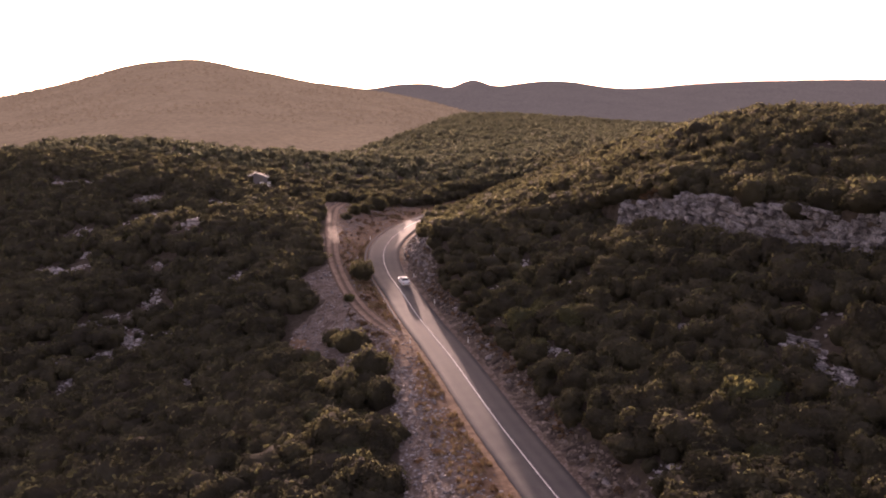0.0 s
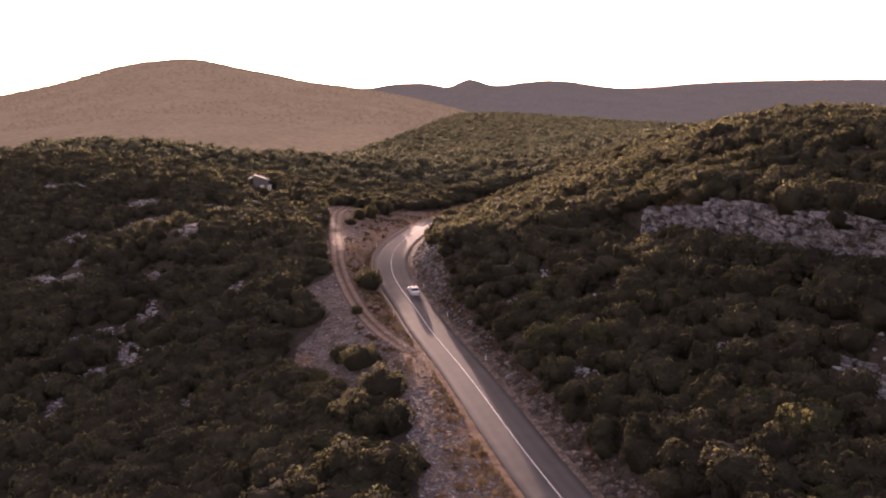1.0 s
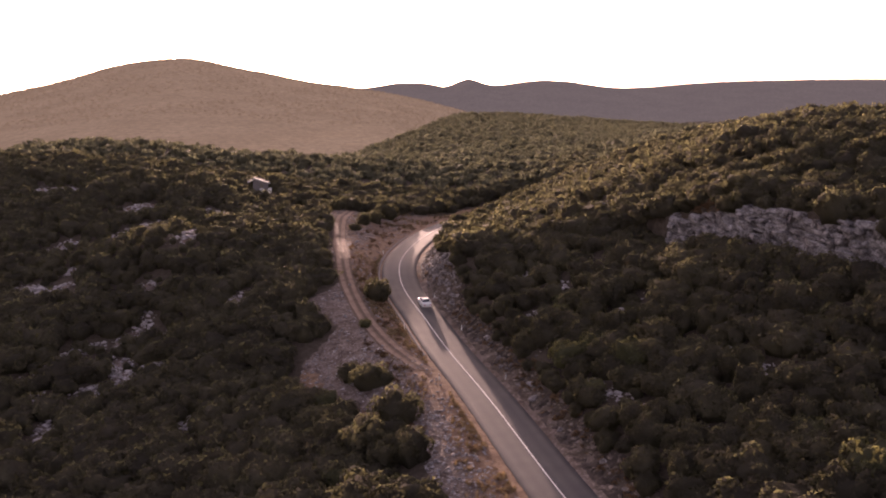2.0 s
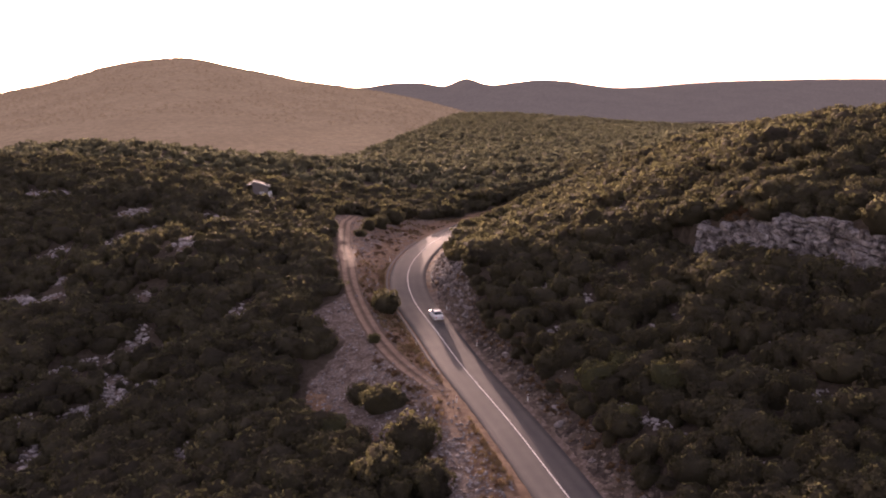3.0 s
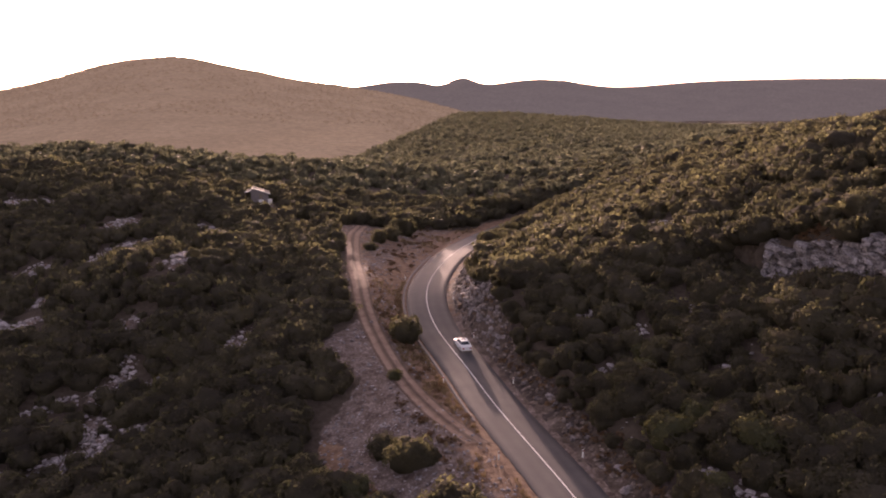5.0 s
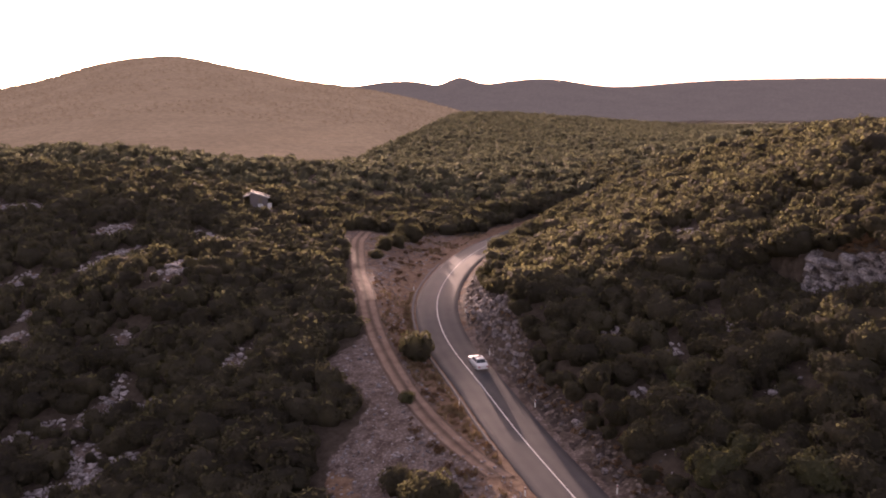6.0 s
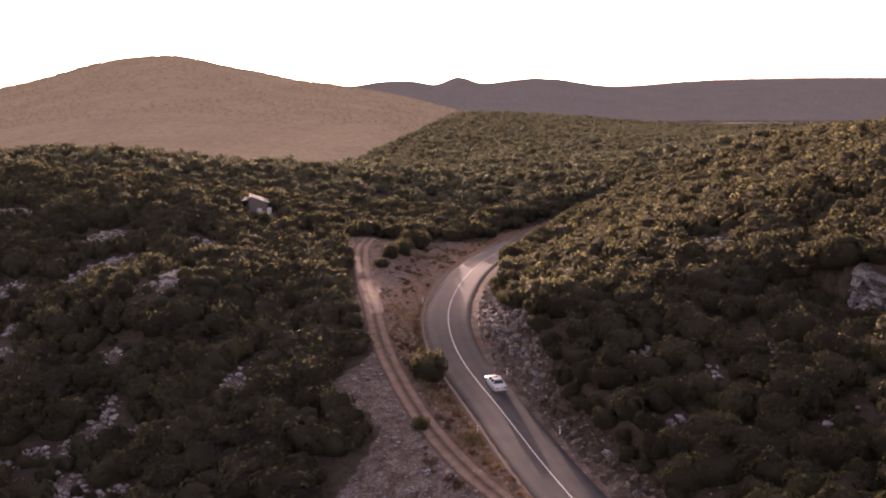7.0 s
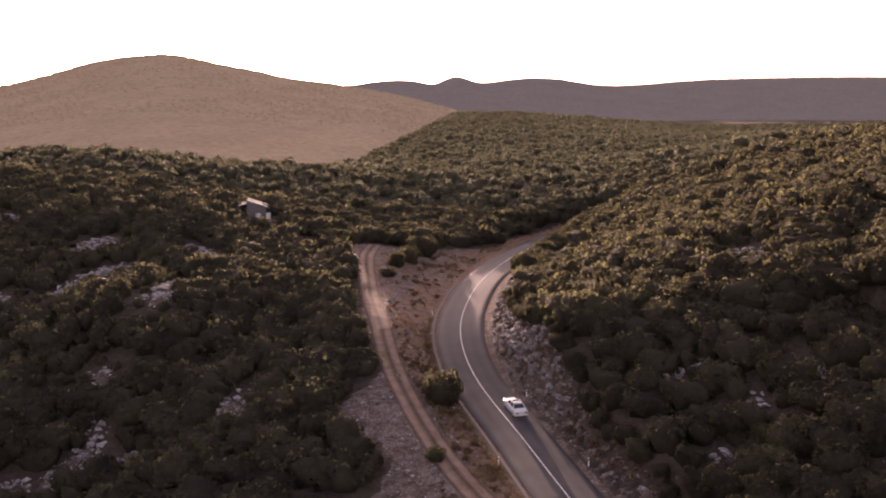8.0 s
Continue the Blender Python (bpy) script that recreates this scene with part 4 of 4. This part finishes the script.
side[-270:-80] = 5.6 + 2.6 * rr.rand(190)
side[-80:] = -4.8 - 8.5 * rr.rand(80)
sx, sy2 = at_road(side, sy)
ok = (np.abs(sx - track_x(sy2)) > 1.9)
# more of them on top of the outcrop
along, behind = rr.rand(110), 0.4 + 2.2 * rr.rand(110)
sx, sy2 = np.concatenate([sx[ok], 38.4 + 4.4 * along + 0.87 * behind]), np.concatenate([sy2[ok], 157.8 - 8.0 * along + 0.5 * behind])
low = scatter("low_shrubs", np.stack([sx, sy2, height(sx, sy2) - 0.05, 0.2 + 0.6 * rr.rand(len(sx)) ** 1.8, 0.6 + 0.4 * rr.rand(len(sx))], -1),
              [crown(600 + k, 150, 0.15, 9) for k in range(6)], BROWN, 25)
tagged(low, "low rusty brown shrubs along the verges", "shrubs", kind="stuff")

# ---- delineator posts ----
POST, BAND, REFLECT = plain("white_plastic", (0.55, 0.55, 0.53), 0.5), plain("black_band", (0.03, 0.03, 0.03), 0.6), plain("red_reflector", (0.5, 0.05, 0.03), 0.3)


def box(x0, x1, y0, y1, z0, z1, bevel=0.0):
    bm = bmesh.new()
    bmesh.ops.create_cube(bm, size=1, matrix=Matrix.Translation(((x0 + x1) / 2, (y0 + y1) / 2, (z0 + z1) / 2)) @ Matrix.Diagonal((x1 - x0, y1 - y0, z1 - z0, 1)))
    if bevel:
        bmesh.ops.bevel(bm, geom=bm.edges[:], offset=bevel, segments=2, affect="EDGES")
    return bm


post = new("delineator_post", None)
part("body", box(-0.07, 0.07, -0.05, 0.05, -0.1, 0.95, 0.015), POST, post)
part("band", box(-0.073, 0.073, -0.053, 0.053, 0.68, 0.88, 0.015), BAND, post, "black band")
part("reflector", box(-0.03, 0.03, -0.058, -0.05, 0.72, 0.84), REFLECT, post, "small red reflector")
tagged(post, "white roadside delineator post with a black band", "delineator", group="posts along the road")
first = True
for s_, y in ((-4.6, 158.5), (-4.7, 181), (4.5, 156), (4.5, 173.5), (-4.7, 204), (4.6, 192), (-4.6, 136), (4.5, 134)):
    x, y2 = at_road(s_, y)
    m_ = pose(float(x), float(y2), float(height(x, y2)), 0, 0, -math.degrees(math.atan(float(road_slope(y)))))
    if first:
        post.matrix_basis = m_
        first = False
    else:
        copy_thing(post, m_)

# ---- car ----
CAR_PAINT, GLASS, TYRE, RIM = plain("white_car_paint", (0.46, 0.47, 0.48), 0.4, vary=0.03), plain("dark_window_glass", (0.02, 0.022, 0.025), 0.08), plain("tyre_rubber", (0.02, 0.02, 0.02), 0.85), plain("wheel_rim", (0.45, 0.45, 0.46), 0.35, 0.8)
LAMP, TRIM = plain("red_lamp_lens", (0.35, 0.02, 0.02), 0.25), plain("dark_trim", (0.03, 0.03, 0.03), 0.6)
HEAD = plain("clear_lamp_lens", (0.6, 0.62, 0.62), 0.12)


def loft(sections):
    """Joins cross-sections (rows of points of equal count) into a closed skin."""
    bm = bmesh.new()
    rows = [[bm.verts.new(p) for p in sec] for sec in sections]
    for a, b in zip(rows, rows[1:]):
        for i in range(len(a)):
            j = (i + 1) % len(a)
            bm.faces.new((a[i], a[j], b[j], b[i]))
    bm.faces.new(rows[0][::-1])
    bm.faces.new(rows[-1])
    bmesh.ops.recalc_face_normals(bm, faces=bm.faces)
    return bm


def hoop(y, low, belt, deck, half, tuck=0.08):
    """A cross-section of the lower body at y."""
    right = [(half - tuck, low), (half, low + 0.12), (half, (low + belt) / 2 + 0.05), (half - 0.03, belt), (half - 0.14, deck)]
    return [(x, y, z) for x, z in right] + [(-x, y, z) for x, z in right[::-1]]


car = new("car", None)
body = part("body", loft([hoop(-2.18, 0.42, 0.72, 0.80, 0.72), hoop(-2.12, 0.32, 0.80, 0.92, 0.79), hoop(-1.6, 0.13, 0.86, 0.97, 0.84), hoop(-1.0, 0.13, 0.88, 0.98, 0.85), hoop(0.0, 0.13, 0.87, 0.96, 0.85),
                           hoop(0.75, 0.13, 0.84, 0.93, 0.85), hoop(1.5, 0.13, 0.76, 0.83, 0.83), hoop(2.05, 0.28, 0.66, 0.72, 0.77), hoop(2.18, 0.38, 0.60, 0.64, 0.68)]), CAR_PAINT, car)


def shell(corners):
    """A thick-bodied greenhouse from four lower and four upper corners."""
    bm = bmesh.new()
    v = [bm.verts.new(c) for c in corners]
    for f in ((0, 1, 2, 3), (4, 7, 6, 5), (0, 4, 5, 1), (1, 5, 6, 2), (2, 6, 7, 3), (3, 7, 4, 0)):
        bm.faces.new([v[i] for i in f])
    bmesh.ops.recalc_face_normals(bm, faces=bm.faces)
    bmesh.ops.bevel(bm, geom=bm.edges[:], offset=0.04, segments=2, affect="EDGES")
    return bm


part("windows", shell([(0.74, -1.45, 0.92), (-0.74, -1.45, 0.92), (-0.74, 0.95, 0.88), (0.74, 0.95, 0.88), (0.56, -0.85, 1.34), (-0.56, -0.85, 1.34), (-0.56, 0.25, 1.34), (0.56, 0.25, 1.34)]), GLASS, car, "dark tinted window glass")
roof = part("roof", shell([(0.60, -0.98, 1.31), (-0.60, -0.98, 1.31), (-0.60, 0.36, 1.30), (0.60, 0.36, 1.30), (0.54, -0.86, 1.40), (-0.54, -0.86, 1.40), (-0.54, 0.22, 1.40), (0.54, 0.22, 1.40)]), CAR_PAINT, car)
part("sunroof", box(-0.36, 0.36, -0.3, 0.1, 1.395, 1.406), GLASS, roof, "dark glass sunroof")
for sx_ in (-1, 1):
    for yy, zz in (((-1.42, 0.93), (-0.9, 1.34)), ((0.92, 0.89), (0.28, 1.34)), ((-0.25, 0.93), (-0.25, 1.34))):
        bm = bmesh.new()
        p, q = Vector((sx_ * 0.755, *yy)), Vector((sx_ * 0.575, *zz))
        bmesh.ops.create_cone(bm, cap_ends=True, segments=6, radius1=0.05, radius2=0.04, depth=(q - p).length, matrix=Matrix.Translation((p + q) / 2) @ (q - p).to_track_quat("Z", "Y").to_matrix().to_4x4())
        part("pillar", bm, CAR_PAINT, car)
    part("tail_light", box(sx_ * 0.56 - 0.15, sx_ * 0.56 + 0.15, -2.205, -2.12, 0.62, 0.78, 0.01), LAMP, car, "red tail light")
    part("headlight", box(sx_ * 0.5 - 0.14, sx_ * 0.5 + 0.14, 2.1, 2.2, 0.5, 0.62, 0.01), HEAD, car, "clear headlight")
    part("wing_mirror", box(sx_ * 0.90 - 0.07, sx_ * 0.90 + 0.07, 0.62, 0.72, 0.92, 1.04, 0.02), CAR_PAINT, car)
    for yw in (-1.3, 1.32):
        bm = bmesh.new()
        bmesh.ops.create_cone(bm, cap_ends=True, segments=20, radius1=0.30, radius2=0.30, depth=0.2, matrix=pose(sx_ * 0.76, yw, 0.30, 0, 90, 0))
        bmesh.ops.bevel(bm, geom=bm.edges[:], offset=0.02, segments=1, affect="EDGES")
        wheel = part("wheel", bm, TYRE, car, "black rubber tyre")
        bm = bmesh.new()
        bmesh.ops.create_cone(bm, cap_ends=True, segments=16, radius1=0.19, radius2=0.17, depth=0.02, matrix=pose(sx_ * 0.87, yw, 0.30, 0, 90, 0))
        part("rim", bm, RIM, wheel, "grey metal rim")
part("rear_bumper", box(-0.76, 0.76, -2.26, -2.08, 0.36, 0.56, 0.05), CAR_PAINT, car)
part("front_bumper", box(-0.72, 0.72, 2.08, 2.24, 0.33, 0.50, 0.05), CAR_PAINT, car)
part("plate_bar", box(-0.26, 0.26, -2.275, -2.262, 0.41, 0.51), POST, car, "pale blank plate")
CAR_Y = 170.5
x, y2 = at_road(1.75, CAR_Y)
car.matrix_basis = pose(float(x), float(y2), float(road_z(CAR_Y)) + 0.04, math.degrees(math.atan(0.083)), 0, -math.degrees(math.atan(float(road_slope(CAR_Y)))))
tagged(car, "white four-door saloon car driving on the asphalt road", "car")

# ---- hut on the plain ----
WALL, ROOF, FASCIA = plain("lilac_grey_render", (0.12, 0.105, 0.105), 0.9), plain("weathered_roof_sheet", (0.07, 0.06, 0.056), 0.95), plain("white_fascia", (0.45, 0.43, 0.41), 0.7)
hut = new("hut", None)
hw, hd, hh, hp, ridge_at = 2.1, 2.2, 2.1, 1.25, -1.5
bm = bmesh.new()
front = [bm.verts.new(p) for p in ((-hw, -hd, -0.6), (hw, -hd, -0.6), (hw, -hd, hh), (ridge_at, -hd, hh + hp), (-hw, -hd, hh + hp - 0.35))]
back = [bm.verts.new((v.co.x, hd, v.co.z)) for v in front]
bm.faces.new(front), bm.faces.new(back[::-1])
for i in range(5):
    j = (i + 1) % 5
    bm.faces.new((front[j], front[i], back[i], back[j]))
bmesh.ops.recalc_face_normals(bm, faces=bm.faces)
part("wall", bm, WALL, hut)
# the long roof slope, and the short low one of the lean-to
for (ax, az), (bx2, bz) in (((ridge_at - 0.45, hh + hp + 0.14), (hw + 0.5, hh - 0.12)), ((-3.6, hh + 0.38), (-hw - 0.02, hh + 0.72))):
    reach, tip = math.hypot(bx2 - ax, bz - az), -math.degrees(math.atan2(bz - az, bx2 - ax))
    at = pose((ax + bx2) / 2, 0, (az + bz) / 2, 0, tip, 0)
    bm = box(-reach / 2, reach / 2, -hd - 0.45, hd + 0.45, 0, 0.1)
    bmesh.ops.transform(bm, matrix=at, verts=bm.verts)
    slab = part("roof_slab", bm, ROOF, hut)
    bm = box(-reach / 2 - 0.02, reach / 2 + 0.02, -hd - 0.52, -hd - 0.45, -0.06, 0.16)
    bmesh.ops.transform(bm, matrix=at, verts=bm.verts)
    part("fascia", bm, FASCIA, slab, "white painted fascia board")
for y in (-hd - 0.2, hd + 0.2):
    part("lean_to_post", box(-3.5, -3.38, y - 0.06, y + 0.06, -0.6, hh + 0.4, 0.01), BARK, hut)
part("door", box(-0.1, 0.8, -hd - 0.05, -hd + 0.05, -0.1, 1.9, 0.01), BARK, hut, "dark wooden door")
hut.matrix_basis = pose(-51.3, 268, float(height(-51.3, 268)) + 0.2, 0, 0, 8)
tagged(hut, "small grey hut with a sloping roof, white fascia and lean-to", "hut")
TANK = plain("white_tank_plastic", (0.42, 0.42, 0.42), 0.5)
for x, y, w, h, kindname, lab in ((-50.4, 264.4, 1.1, 1.2, "water_tank", "white plastic water tank standing beside the hut"), (-48.3, 265.4, 0.9, 1.3, "crate", "pale crate standing beside the hut")):
    base = new(kindname, None)
    bm = bmesh.new()
    if kindname == "water_tank":
        bmesh.ops.create_cone(bm, cap_ends=True, segments=20, radius1=w * 0.6, radius2=w * 0.56, depth=h, matrix=Matrix.Translation((0, 0, h / 2)))
        bmesh.ops.bevel(bm, geom=bm.edges[:], offset=0.06, segments=2, affect="EDGES")
        part("body", bm, TANK, base)
        bm = bmesh.new()
        bmesh.ops.create_cone(bm, cap_ends=True, segments=14, radius1=0.2, radius2=0.18, depth=0.1, matrix=Matrix.Translation((0, 0, h + 0.04)))
        part("lid", bm, TANK, base)
    else:
        part("body", box(-w / 2, w / 2, -w / 2, w / 2, 0, h, 0.03), TANK, base)
        part("lid", box(-w / 2 - 0.03, w / 2 + 0.03, -w / 2 - 0.03, w / 2 + 0.03, h, h + 0.06, 0.01), TANK, base)
    base.matrix_basis = pose(x, y, float(height(x, y)))
    tagged(base, lab, kindname.replace("_", " "))
